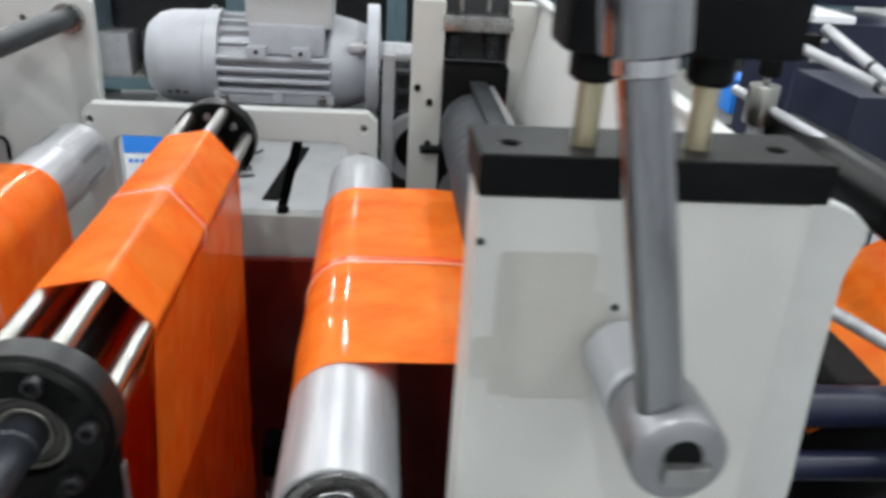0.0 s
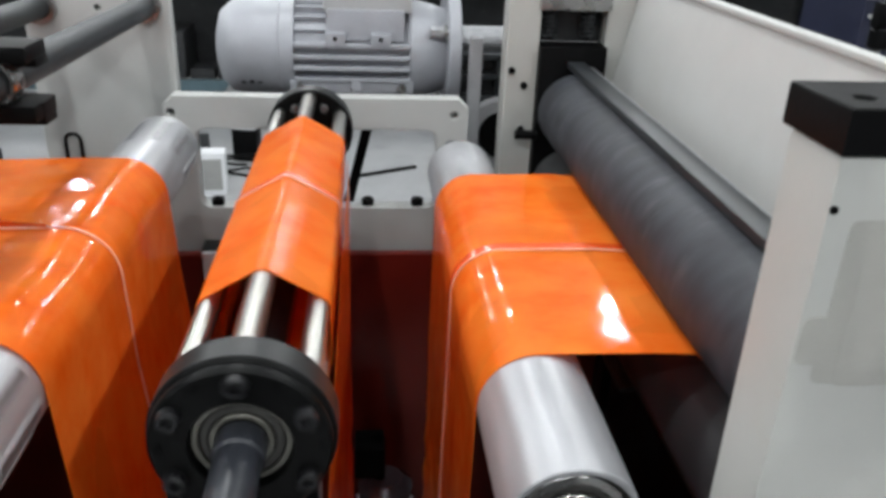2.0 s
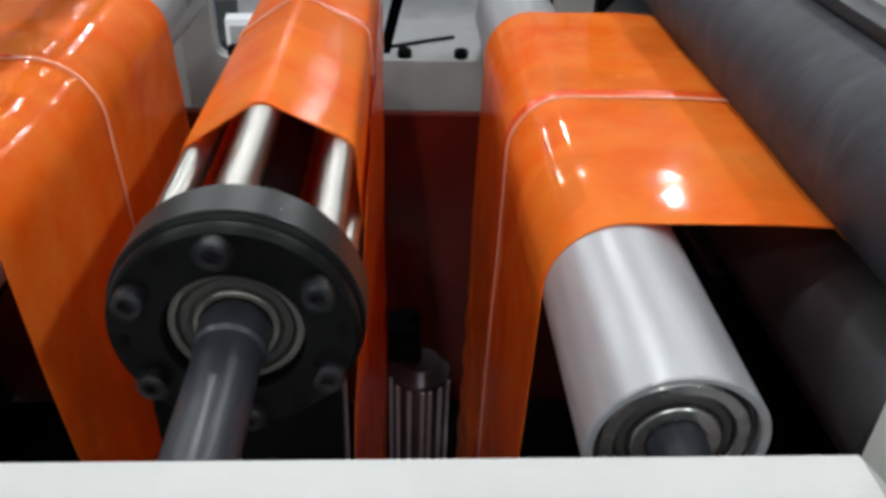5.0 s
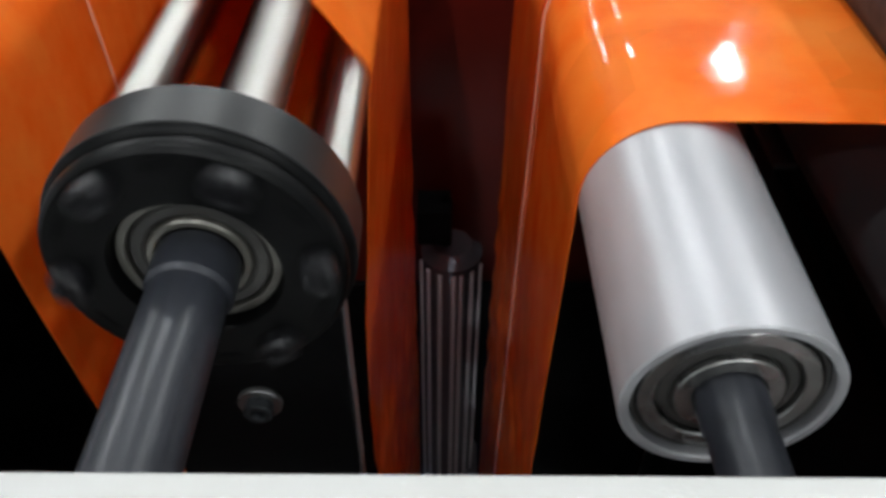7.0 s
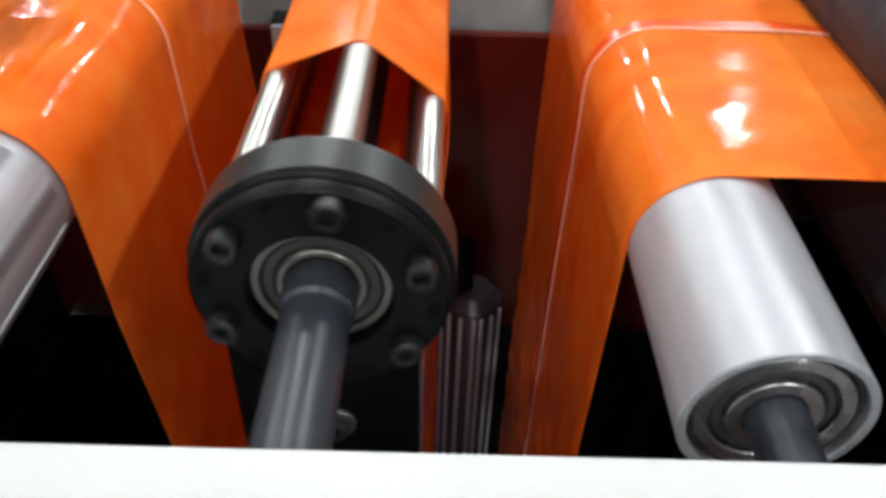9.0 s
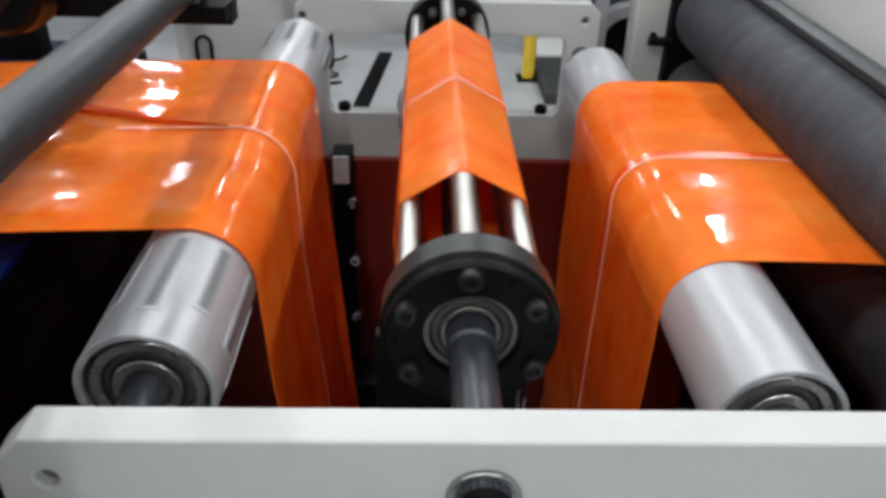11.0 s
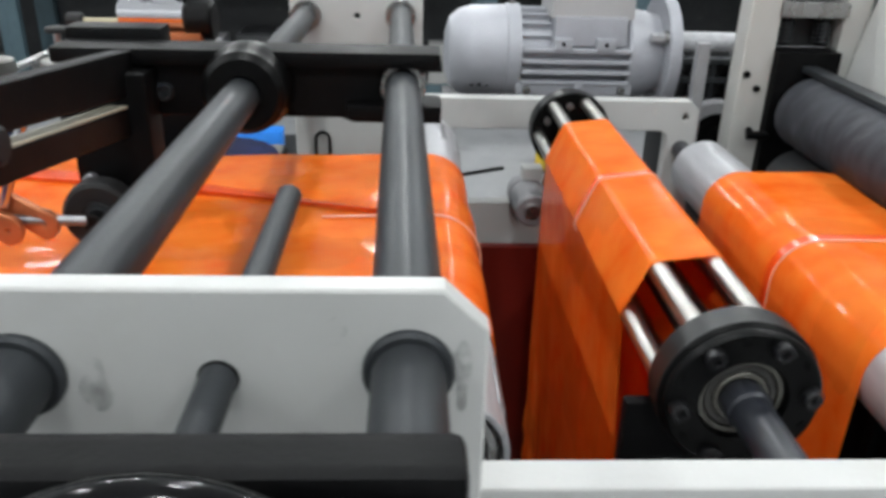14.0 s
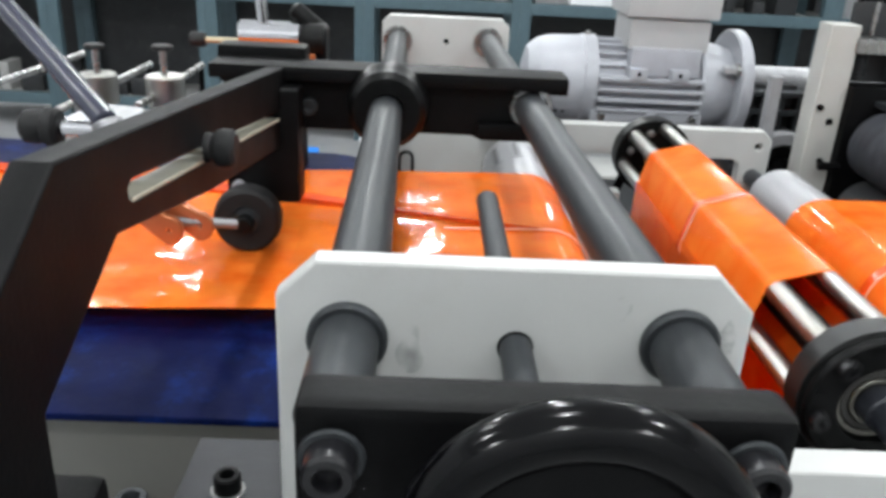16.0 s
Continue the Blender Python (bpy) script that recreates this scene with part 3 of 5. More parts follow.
# lower turning rollers
for lx in (-0.099, 0.096):
    t = thing("lower_roller", "grey turning roller low in the machine", "roller", group="lower rollers")
    part("shell", bm_rod(0.044, 0.02, 0.60, "Y", (lx, 0, -1.02), 40), M_ALU, t)
    part("axle", bm_rod(0.012, -0.09, 0.63, "Y", (lx, 0, -1.02), 20), M_DARKSTEEL, t)

# ---- orange film ----
FILM_Y0, FILM_Y1 = 0.103, 0.465
WRAP_Y0, WRAP_Y1 = 0.113, 0.474
RF = R_GUIDE + 0.0005
film = thing("film_web", "glossy orange plastic film running over the rollers", "film")
right_pts = arc(0.327, 0.0158, 0.0478, 268, 218, 8) + [(0.26, -0.0120), (0.22, -0.0120)] + arc(RIGHT_X, RIGHT_Z, RF, 88, 180, 16) + [(0.1395, -0.12), (0.1380, -0.22)] + [(0.1380 - 0.0025 * k / 30, -0.25 - 0.0125 * k) for k in range(31)] + [(0.136, -1.02)]
part("right_run", crinkle(bm_sheet(right_pts[::-1], FILM_Y0, FILM_Y1, 0.0006, 64, 0.0012, seed=2.0, outward=1), 0.0032, -0.24, -0.36), M_FILM, film)
left_pts = [(-0.060, -1.02), (-0.1135, -0.42), (-0.1265, -0.25), (-0.1370, -0.12)] + arc(LEFT_X, LEFT_Z, RF, 0, 92, 16) + [(x, 0.0055 + 0.029 * (x + 0.20)) for x in (-0.23, -0.28, -0.34, -0.42, -0.50, -0.60, -0.75, -0.95)]
part("left_run", bm_sheet(left_pts, FILM_Y0, FILM_Y1 - 0.010, 0.0006, 48, -0.0022, seed=7.0, outward=1), M_FILMFLAT, film)
for sx in (-1, 1):
    drop = bm_sheet([(sx * 0.0460, -1.02), *[(sx * 0.0462, -0.625 + 0.0125 * k) for k in range(31)], (sx * 0.0464, -0.22), (sx * 0.0466, -0.15), (sx * 0.0466, -0.10), (sx * 0.0466, -0.05), (sx * 0.0460, -0.002)][::sx], WRAP_Y0, WRAP_Y1, 0.0006, 60, 0.0010, seed=4.0 + sx)
    # the near edge is drawn in a little below the roller
    for v in drop.verts:
        v.co.x *= 1 - 0.26 * min(1.0, max(0.0, -v.co.z / 0.17)) * max(0.0, 1 - (v.co.y - WRAP_Y0) / (WRAP_Y1 - WRAP_Y0)) ** 1.5
    part("drop", crinkle(drop, 0.0030, -0.24, -0.36), M_FILM, film)

film_wrap = thing("film_wrap", "orange film stretched flat between the bars of the slatted roller", "film")
R_WRAP = 0.0476
wrap_pts = []
for k in range(6):
    a = radians(90 - 60 * k)
    wrap_pts += arc(R_BAR * math.cos(a), R_BAR * math.sin(a), R_WRAP - R_BAR, 90 - 60 * k + 26, 90 - 60 * k - 26, 4)
wrap_pts.append(wrap_pts[0])
part("wrap", bm_sheet(wrap_pts[::-1], WRAP_Y0, WRAP_Y1, 0.0006, 24, 0.0004, seed=1.0), M_FILMDULL, film_wrap)

# lapped seam along the film: a pale line with a deeper coloured lap beside it
def offset(points, d):
    out = []
    for i, (x, z) in enumerate(points):
        (xa, za), (xb, zb) = points[max(i - 1, 0)], points[min(i + 1, len(points) - 1)]
        n = math.hypot(xb - xa, zb - za)
        out.append((x - d * (zb - za) / n, z + d * (xb - xa) / n))
    return out


up_right = offset(right_pts[::-1], 0.0024)
part("seam", bm_sheet(up_right, 0.2668, 0.2686, 0.0012, 1), M_SEAM, film, "pale line along the lapped seam")
part("lap", bm_sheet(offset(up_right, -0.0008), 0.2692, 0.281, 0.0004, 1), M_SEAMDARK, film, "deeper orange lap")
up_left = offset(left_pts[:23], -0.0030)
part("seam", bm_sheet(up_left, 0.2700, 0.2717, 0.0012, 1), M_SEAM, film, "pale line along the lapped seam")
lap = bmesh.new()
LX = (-0.19, -0.24, -0.30, -0.36, -0.42, -0.48, -0.56, -0.66, -0.80)
prev = None
for i, x in enumerate(LX):
    yc = 0.271 + 0.33 * max(0.0, -0.20 - x) - 0.10 * max(0.0, -0.45 - x)
    wd = 0.006 + 0.10 * max(0.0, min(0.25, -0.22 - x))
    zt = 0.0085 + 0.029 * (x + 0.20)
    row = [lap.verts.new((x, yc - 0.001, zt + 0.003)), lap.verts.new((x, yc + wd, zt)), lap.verts.new((x, yc + wd, zt - 0.003)), lap.verts.new((x, yc - 0.001, zt - 0.003))]
    if prev:
        for k in range(4):
            lap.faces.new((prev[k], prev[(k + 1) % 4], row[(k + 1) % 4], row[k]))
    prev = row
bmesh.ops.recalc_face_normals(lap, faces=lap.faces)
part("lap", lap, M_SEAMDARK, film, "deep orange fold lying across the film")
part("seam", bm_sheet(offset(wrap_pts[::-1], -0.0009), 0.2860, 0.2877, 0.0010, 1), M_SEAM, film_wrap, "pale line along the lapped seam")
part("lap", bm_sheet(offset(wrap_pts[::-1], -0.0005), 0.2883, 0.2983, 0.0004, 1), M_SEAMDARK, film_wrap, "deeper orange lap")

# ---- nip rollers on the right ----
upper_nip = thing("rubber_roller", "dark grey rubber covered nip roller", "roller", pose(0.327, 0, 0.0158))
part("cover", bm_lathe([(0, 0.012), (0.044, 0.012), (0.047, 0.015), (0.047, 0.625), (0.044, 0.628), (0, 0.628)], 72), M_RUBBER, upper_nip)
part("journal", bm_rod(0.016, -0.06, 0.72, "Y", (0, 0, 0), 32), M_DARKSTEEL, upper_nip)
lower_nip = thing("drive_roller", "dark steel drive roller under the rubber roller", "roller", pose(0.327, 0, -0.0800))
part("shell", bm_lathe([(0, 0.012), (0.044, 0.012), (0.047, 0.015), (0.047, 0.625), (0.044, 0.628), (0, 0.628)], 72), M_DARK, lower_nip)
part("journal", bm_rod(0.016, -0.06, 0.72, "Y", (0, 0, 0), 32), M_DARKSTEEL, lower_nip)

scraper = thing("scraper_bar", "grey steel bar lying along the rubber roller", "bar")
part("bar", bm_box(0.319, 0.341, -0.05, 0.668, 0.064, 0.072, 0.0015), M_DARKSTEEL, scraper)
part("rail", bm_box(0.341, 0.352, -0.05, 0.668, 0.058, 0.066, 0.0015), M_GREYCAST, scraper)
part("edge_strip", bm_box(0.352, 0.357, -0.05, 0.668, 0.053, 0.059, 0.001), M_COPPERTINT, scraper, "brownish edge strip")

# ---- far bearing stand ----
stand = thing("far_bearing_stand", "cream painted stand with springs over a black bearing block", "machine stand")
STAND_TOP = 0.168
part("stand_plate", plate_mesh([(0.2445, -0.5), (0.402, -0.5), (0.402, STAND_TOP), (0.371, STAND_TOP), (0.371, -0.16), (0.2825, -0.16), (0.2825, STAND_TOP), (0.2445, STAND_TOP)], [], 0.67, 0.71), M_STAINED, stand)
for bx in (0.305, 0.340):
    part("guide_pin", bm_rod(0.003, 0.156, 0.20, "Z", (bx, 0.682, 0), 12), M_BEARING, stand)
part("cross_bar", bm_box(0.2815, 0.372, 0.664, 0.70, 0.133, 0.153, 0.002), M_BEARING, stand)
# Dark backing, added so that the space behind the springs stays dark.
part("spring_housing", bm_box(0.2835, 0.370, 0.700, 0.708, 0.090, STAND_TOP + 0.03, 0.001), M_DARK, stand)
part("block", bm_box(0.2840, 0.3695, 0.655, 0.70, -0.14, 0.090, 0.003), M_BLACK, stand)
for bx in (0.298, 0.347):
    part("spring", bm_helix(bx, 0.682, 0.097, 0.137, 0.0092, 0.0016, 7), M_DARKSTEEL, stand)
    part("spring_pin", bm_rod(0.0045, 0.095, 0.139, "Z", (bx, 0.682, 0), 12), M_BLACK, stand)
for bz in (0.057, 0.038, -0.020):
    part("screw", bm_bolt(0.0045, 0.005, Matrix.Translation((0.251 if bz > 0.05 else 0.268, 0.670, bz)) @ pose(0, 0, 0, 90, 0, 0)), M_BLACK, stand)
part("stop_pin", bm_rod(0.006, 0.257, 0.286, "X", (0, 0.648, -0.0215), 16), M_BLACK, stand)

# ---- guard panel beside the nip ----
GUARD_END = [(0.392, FLOOR_Z), (0.468, FLOOR_Z), (0.468, -0.03), (0.464, 0.05), (0.4628, 0.112), (0.466, 0.126), (0.470, 0.136), (0.4695, 0.143), (0.460, 0.152), (0.447, 0.157), (0.392, 0.158)]
guard = thing("guard_panel", "white sheet metal guard panel with a folded top edge", "panel")
sheet = bm_box(0.408, 0.412, 0.02, 0.665, 0.0, 0.172, 0.0012)
for v in sheet.verts:
    v.co.x -= 0.20 * (0.172 - v.co.z)
part("sheet", sheet, M_WHITE, guard)
part("back_sheet", bm_box(0.4135, 0.4175, 0.02, 0.73, 0.0, 0.168, 0.0012), M_WHITE, guard)
# The back sheet goes on in black here, in place of shade.
part("lower_sheet", bm_box(0.4135, 0.4175, 0.02, 0.73, -0.30, -0.0005, 0.0012), M_BLACK, guard, "black sheet standing for the shade low on the guard")
part("folded_edge", bm_box(0.404, 0.418, 0.02, 0.73, 0.170, 0.1755, 0.002), M_WHITE, guard)
part("foot", bm_box(0.404, 0.43, 0.02, 0.73, FLOOR_Z, -0.3005, 0.002), M_BLACK, guard)
part("end_sheet", plate_mesh(GUARD_END, [], 0.0, 0.012), M_WHITE, guard)

# ---- near bearing stand with the pressure lever ----
near_stand = thing("near_bearing_stand", "cream painted stand with a black top plate", "machine stand", pose(0.0055, 0.015, -0.005))
part("column", bm_box(0.2380, 0.387, -0.0865, -0.0465, FLOOR_Z + 0.005, 0.1885, 0.003), M_STAINED, near_stand)
part("top_plate", plate_mesh([(0.2385, -0.0860), (0.391, -0.0860), (0.391, -0.042), (0.2385, -0.042)], [circle(0.2520, -0.070, 0.0055), circle(0.374, -0.067, 0.0055)], -0.2075, -0.1888), M_BLACK, near_stand)
near_stand.children[-1].matrix_basis = pose(0, 0, 0, -90, 0, 0)
for sx, sz in ((0.2400, 0.1675), (0.3045, 0.1362), (0.2967, 0.1195)):
    part("screw", bm_bolt(0.0017, 0.0012, Matrix.Translation((sx, -0.0865, sz)) @ pose(0, 0, 0, 90, 0, 0)), M_BLACK, near_stand)
for pk, (px0, px1, pz0, pz1) in enumerate(((0.2490, 0.2935, 0.0875, 0.1630), (0.2585, 0.3005, 0.0860, 0.1440), (0.2395, 0.2570, 0.0970, 0.1200))):
    part("discoloured_patch", plate_mesh(rounded(px0, px1, pz0, pz1, 0.004), [], -0.0868 - 0.0001 * pk, -0.0862, 0.0), M_DISCOLOUR, near_stand)
for bx in (0.285, 0.336):
    part("stud", bm_rod(0.0056, 0.205, 0.262, "Z", (bx, -0.068, 0), 20), M_BRASS, near_stand)
    part("stud_nut", bm_rod(0.0105, 0.236, 0.252, "Z", (bx, -0.068, 0), 24, 0.002), M_BLACK, near_stand)
part("head_block", bm_box(0.268, 0.367, -0.085, -0.05, 0.2495, 0.290, 0.004), M_BLACK, near_stand)
part("boss", bm_rod(0.0172, -0.130, -0.091, "Y", (0.3085, 0, 0.1155), 36, 0.002), M_ALU, near_stand, "worn bright boss of the lever shaft")

lever = thing("pressure_lever", "chrome pressure lever with a round hub", "lever")
part("hub", bm_lathe([(0, -0.152), (0.0150, -0.152), (0.0185, -0.150), (0.0195, -0.148), (0.0195, -0.118), (0.0185, -0.116), (0, -0.116)], 48, m=Matrix.Translation((0.318, 0, 0.1075))), M_TURNED, lever)
part("hub_key", bm_box(0.3105, 0.3285, -0.157, -0.151, 0.1005, 0.1085, 0.001), M_BEARING, lever)
part("hub_socket", bm_lathe([(0, -0.1525), (0.0075, -0.1525), (0.0085, -0.151), (0, -0.150)], 32, m=Matrix.Translation((0.318, 0, 0.1105))), M_BLACK, lever)
part("rod", bm_tube((0.3125, -0.1355, 0.121), (0.2855, -0.131, 0.254), 0.0093, 28), M_LEVER, lever)
part("collar", bm_tube((0.2865, -0.131, 0.250), (0.2855, -0.131, 0.258), 0.0108, 28), M_BRIGHT, lever)
part("grip", bm_tube((0.2855, -0.131, 0.257), (0.281, -0.131, 0.290), 0.0150, 28), M_LEVER, lever)

# ---- left carriage: two plates, rods, handwheel ----
fp = thing("front_carriage_plate", "cream painted plate carrying two dark rods", "plate")
part("plate", plate_mesh(chamfered(-0.353, -0.178, FLOOR_Z, 0.1622, 0.014), [circle(-0.3278, 0.1325, 0.0142, 32), circle(-0.2027, 0.1345, 0.0142, 32), circle(-0.2646, 0.1310, 0.0065)], -0.1715, -0.1610), M_WHITE, fp)
for gx0, gx1, gz0, gz1 in ((-0.310, -0.298, 0.118, 0.139), (-0.229, -0.2225, 0.144, 0.154), (-0.1885, -0.1815, 0.118, 0.146)):
    smear = plate_mesh([((gx0 + gx1) / 2 + (gx1 - gx0) / 2 * math.cos(q) * (0.75 + 0.25 * math.sin(3 * q + gx0 * 900)), (gz0 + gz1) / 2 + (gz1 - gz0) / 2 * math.sin(q)) for q in [2 * math.pi * k / 20 for k in range(20)]], [], -0.17185, -0.1714, 0.0001)
    part("grease_smear", smear, M_GRIME, fp, "dark grease smear")
bp_ = thing("rear_carriage_plate", "cream painted plate at the far end of the rods", "plate")
part("plate", plate_mesh(chamfered(-0.3665, -0.1870, FLOOR_Z, 0.1445, 0.010), [circle(-0.276, 0.111, 0.0055)], 0.745, 0.763), M_WHITE, bp_)
part("hole_back", bm_box(-0.29, -0.26, 0.764, 0.767, 0.095, 0.13, 0.0), M_BLACK, bp_)
for k, (a, b) in enumerate((((-0.3278, -0.165, 0.1325), (-0.3455, 0.757, 0.1110)), ((-0.2027, -0.165, 0.1345), (-0.2157, 0.757, 0.1140)))):
    t = thing("guide_rod", "dark grey steel guide rod between the plates", "rod", group="guide rods")
    part("rod", bm_tube(a, b, 0.0140, 40), M_DARKSTEEL, t)
    part("stub", bm_rod(0.0122, -0.224, -0.166, "Y", (a[0], 0, a[2]), 40), M_DARKSTEEL, t, "turned down rod end")
    part("collar", bm_lathe([(0.0120, -0.1755), (0.0142, -0.1755), (0.0152, -0.174), (0.0152, -0.1717), (0.0120, -0.1717)], 40, m=Matrix.Translation((a[0], 0, a[2]))), M_DARKSTEEL, t)
    part("far_collar", bm_lathe([(0.0140, 0.735), (0.020, 0.735), (0.021, 0.737), (0.021, 0.7448), (0.0140, 0.7448)], 40, m=Matrix.Translation((b[0], 0, b[2]))), M_BEARING, t)
t = thing("lead_screw", "thin dark adjusting rod through the plate", "rod")
part("rod", bm_lathe([(0, -0.2225), (0.0062, -0.2225), (0.0062, -0.004), (0.004, 0.001), (0, 0.0022)], 24, m=Matrix.Translation((-0.2646, 0, 0.1310))), M_DARKSTEEL, t)
part("bush", bm_lathe([(0.0062, -0.1725), (0.0067, -0.1725), (0.0069, -0.1721), (0.0069, -0.1717), (0.0062, -0.1717)], 28, m=Matrix.Translation((-0.2646, 0, 0.1310))), M_BLACK, t)

clamp = thing("clamp_block", "black steel clamp bar bolted across the rod ends", "clamp")
part("bar", bm_box(-0.3370, -0.1875, -0.2415, -0.2215, 0.090, 0.1490, 0.006, 4), M_BLACK, clamp)
for bx, bz in ((-0.3255, 0.1318), (-0.2005, 0.1325)):
    part("washer", bm_rod(0.0102, -0.2437, -0.2415, "Y", (bx, 0, bz), 32, 0.0006), M_DARKSTEEL, clamp)
    part("bolt", bm_bolt(0.0080, 0.0095, Matrix.Translation((bx, -0.2437, bz)) @ pose(0, 0, 0, 90, 0, 0)), M_BOLT, clamp)

wheel_t = thing("handwheel", "glossy black plastic handwheel on the clamp bar", "handwheel")
hw = bmesh.new()
R1, R2, NS, MS = 0.044, 0.0085, 56, 16
vs = [[hw.verts.new(((R1 + R2 * math.cos(b)) * math.cos(a), R2 * math.sin(b), (R1 + R2 * math.cos(b)) * math.sin(a))) for b in [2 * math.pi * j / MS for j in range(MS)]] for a in [2 * math.pi * i / NS for i in range(NS)]]
for i in range(NS):
    for j in range(MS):
        hw.faces.new((vs[i][j], vs[(i + 1) % NS][j], vs[(i + 1) % NS][(j + 1) % MS], vs[i][(j + 1) % MS]))
bmesh.ops.recalc_face_normals(hw, faces=hw.faces)
part("rim", hw, M_PLASTICBLACK, wheel_t)
part("web", bm_lathe([(0, -0.004), (0.015, -0.006), (0.036, -0.002), (0.043, 0.0), (0.043, 0.004), (0.015, 0.006), (0, 0.03)], 48), M_BLACK, wheel_t)
wheel_t.matrix_basis = pose(-0.2565, -0.2685, 0.1190)

# ---- black carriage arm across the rods ----
def yz_plate(outline, holes, x0, x1, bev=0.0015):
    """A plate whose outline lies in the yz plane, between x0 and x1."""
    bm = plate_mesh([(y, z) for y, z in outline], [[(y, z) for y, z in h] for h in holes], -x1, -x0, bev)
    bmesh.ops.transform(bm, matrix=pose(0, 0, 0, 0, 0, 90), verts=bm.verts)
    return bm


arm = thing("carriage_arm", "black steel cross arm clamped on the guide rods", "arm")
part("beam", plate_mesh([(-0.478, 0.099), (-0.26, 0.099), (-0.25, 0.095), (-0.1775, 0.095), (-0.1775, 0.109), (-0.222, 0.109), (-0.222, 0.1385), (-0.1775, 0.1385), (-0.1775, 0.1415), (-0.478, 0.1415)], [], 0.270, 0.296), M_BLACK, arm)
part("top_finger", bm_box(-0.49, -0.1775, 0.258, 0.300, 0.1412, 0.1545, 0.004), M_BLACK, arm)
part("lower_finger", bm_box(-0.255, -0.1765, 0.256, 0.300, 0.0985, 0.1115, 0.003), M_BLACK, arm)
part("collar", bm_lathe([(0.015, 0.232), (0.028, 0.232), (0.033, 0.238), (0.034, 0.252), (0.036, 0.256), (0.036, 0.272), (0.015, 0.272)], 48, m=Matrix.Translation((-0.3345, 0, 0.1245))), M_BLACKSATIN, arm)
part("collar_screw", bm_bolt(0.0075, 0.006, Matrix.Translation((-0.405, 0.270, 0.118)) @ pose(0, 0, 0, 90, 0, 0)), M_DARKSTEEL, arm)
part("bush", bm_lathe([(0.0150, 0.262), (0.0180, 0.262), (0.0190, 0.264), (0.0190, 0.280), (0.0150, 0.280)], 36, m=Matrix.Translation((-0.2085, 0, 0.1265))), M_BEARING, arm, "worn bright bush")
part("hanger_block", bm_box(-0.473, -0.4095, 0.236, 0.2695, 0.038, 0.1385, 0.004), M_BLACK, arm)
part("hanger_screw", bm_bolt(0.006, 0.007, Matrix.Translation((-0.462, 0.236, 0.052)) @ pose(0, 0, 0, 90, 0, 0)), M_TURNED, arm)
part("cap_block", bm_box(-0.492, -0.412, 0.30, 0.33, 0.130, 0.164, 0.005), M_BLACK, arm)

# slotted arm that reaches forward
SLOPE = -0.140
slot_y0, slot_y1 = -0.116, 0.252
slot_pts = [(slot_y0, 0.1635), (slot_y0 + 0.004, 0.1600), (slot_y1 - 0.004, 0.1600 + SLOPE * (slot_y1 - slot_y0)), (slot_y1, 0.1645 + SLOPE * (slot_y1 - slot_y0)), (slot_y1 - 0.004, 0.1712 + SLOPE * (slot_y1 - slot_y0)), (slot_y0 + 0.006, 0.1717), (slot_y0, 0.1685)]
slotted = thing("slotted_arm", "black steel arm with a long slot and a knob", "arm")
part("plate", yz_plate([(0.2685, 0.1505), (0.2685, 0.085), (0.007, 0.1270), (-0.131, 0.1550), (-0.209, 0.1200), (-0.2115, -0.02), (-0.310, -0.02), (-0.310, 0.118), (-0.177, 0.1965)], [slot_pts], -0.440, -0.425), M_BLACK, slotted)
# Pale liner: lamp light mirrored off the slot floor, put in as colour.
liner = bm_box(-0.4398, -0.4252, slot_y0 + 0.005, slot_y1 - 0.006, 0.1612, 0.1632, 0.0003, 1)
for v in liner.verts:
    v.co.z += SLOPE * (v.co.y - slot_y0)
part("slot_edge", liner, M_SLOTGLINT, slotted, "pale strip standing for the glint on the slot floor")
part("knob", bm_lathe([(0, -0.424), (0.0085, -0.424), (0.0085, -0.421), (0.0075, -0.420), (0.0100, -0.418), (0.0112, -0.414), (0.0105, -0.409), (0.008, -0.407), (0, -0.4065)], 28, "X", m=Matrix.Translation((0, 0.002, 0.1535))), M_DARKRUBBER, slotted)
part("clamp_pin", bm_rod(0.0045, -0.480, -0.420, "X", (0, 0.002, 0.1535), 16), M_BRIGHT, slotted)
part("foot_block", bm_box(-0.468, -0.426, -0.31, -0.166, -0.08, 0.062, 0.006), M_BLACK, slotted)
part("foot_stem", bm_box(-0.465, -0.43, -0.30, -0.17, FLOOR_Z, -0.08, 0.004), M_BLACK, slotted)
part("foot_bolt", bm_bolt(0.007, 0.009, Matrix.Translation((-0.421, -0.160, 0.036))), M_DARKSTEEL, slotted)
part("foot_tab", bm_box(-0.426, -0.412, -0.19, -0.150, 0.026, 0.036, 0.002), M_BLACK, slotted)

press_wheel = thing("press_wheel", "black rubber press wheel resting on the film", "wheel", pose(-0.4525, 0.222, 0.0282))
part("tyre", bm_lathe([(0.012, -0.010), (0.0255, -0.011), (0.0285, -0.0085), (0.0296, 0.0), (0.0285, 0.0085), (0.0255, 0.011), (0.012, 0.010)], 56), M_DARKRUBBER, press_wheel)
part("rim", bm_lathe([(0.0, -0.0125), (0.007, -0.0125), (0.0075, -0.0095), (0.0115, -0.009), (0.0130, -0.011), (0.0134, -0.008), (0.0134, 0.008), (0, 0.010)], 40), M_DARKSTEEL, press_wheel)
part("hub", bm_rod(0.0078, -0.024, -0.012, "Y", (0, 0, 0), 20), M_BLACKSATIN, press_wheel)
wheel_arm = thing("wheel_bracket", "metal swing bracket of the press wheel, coloured with the film's reflection", "bracket")
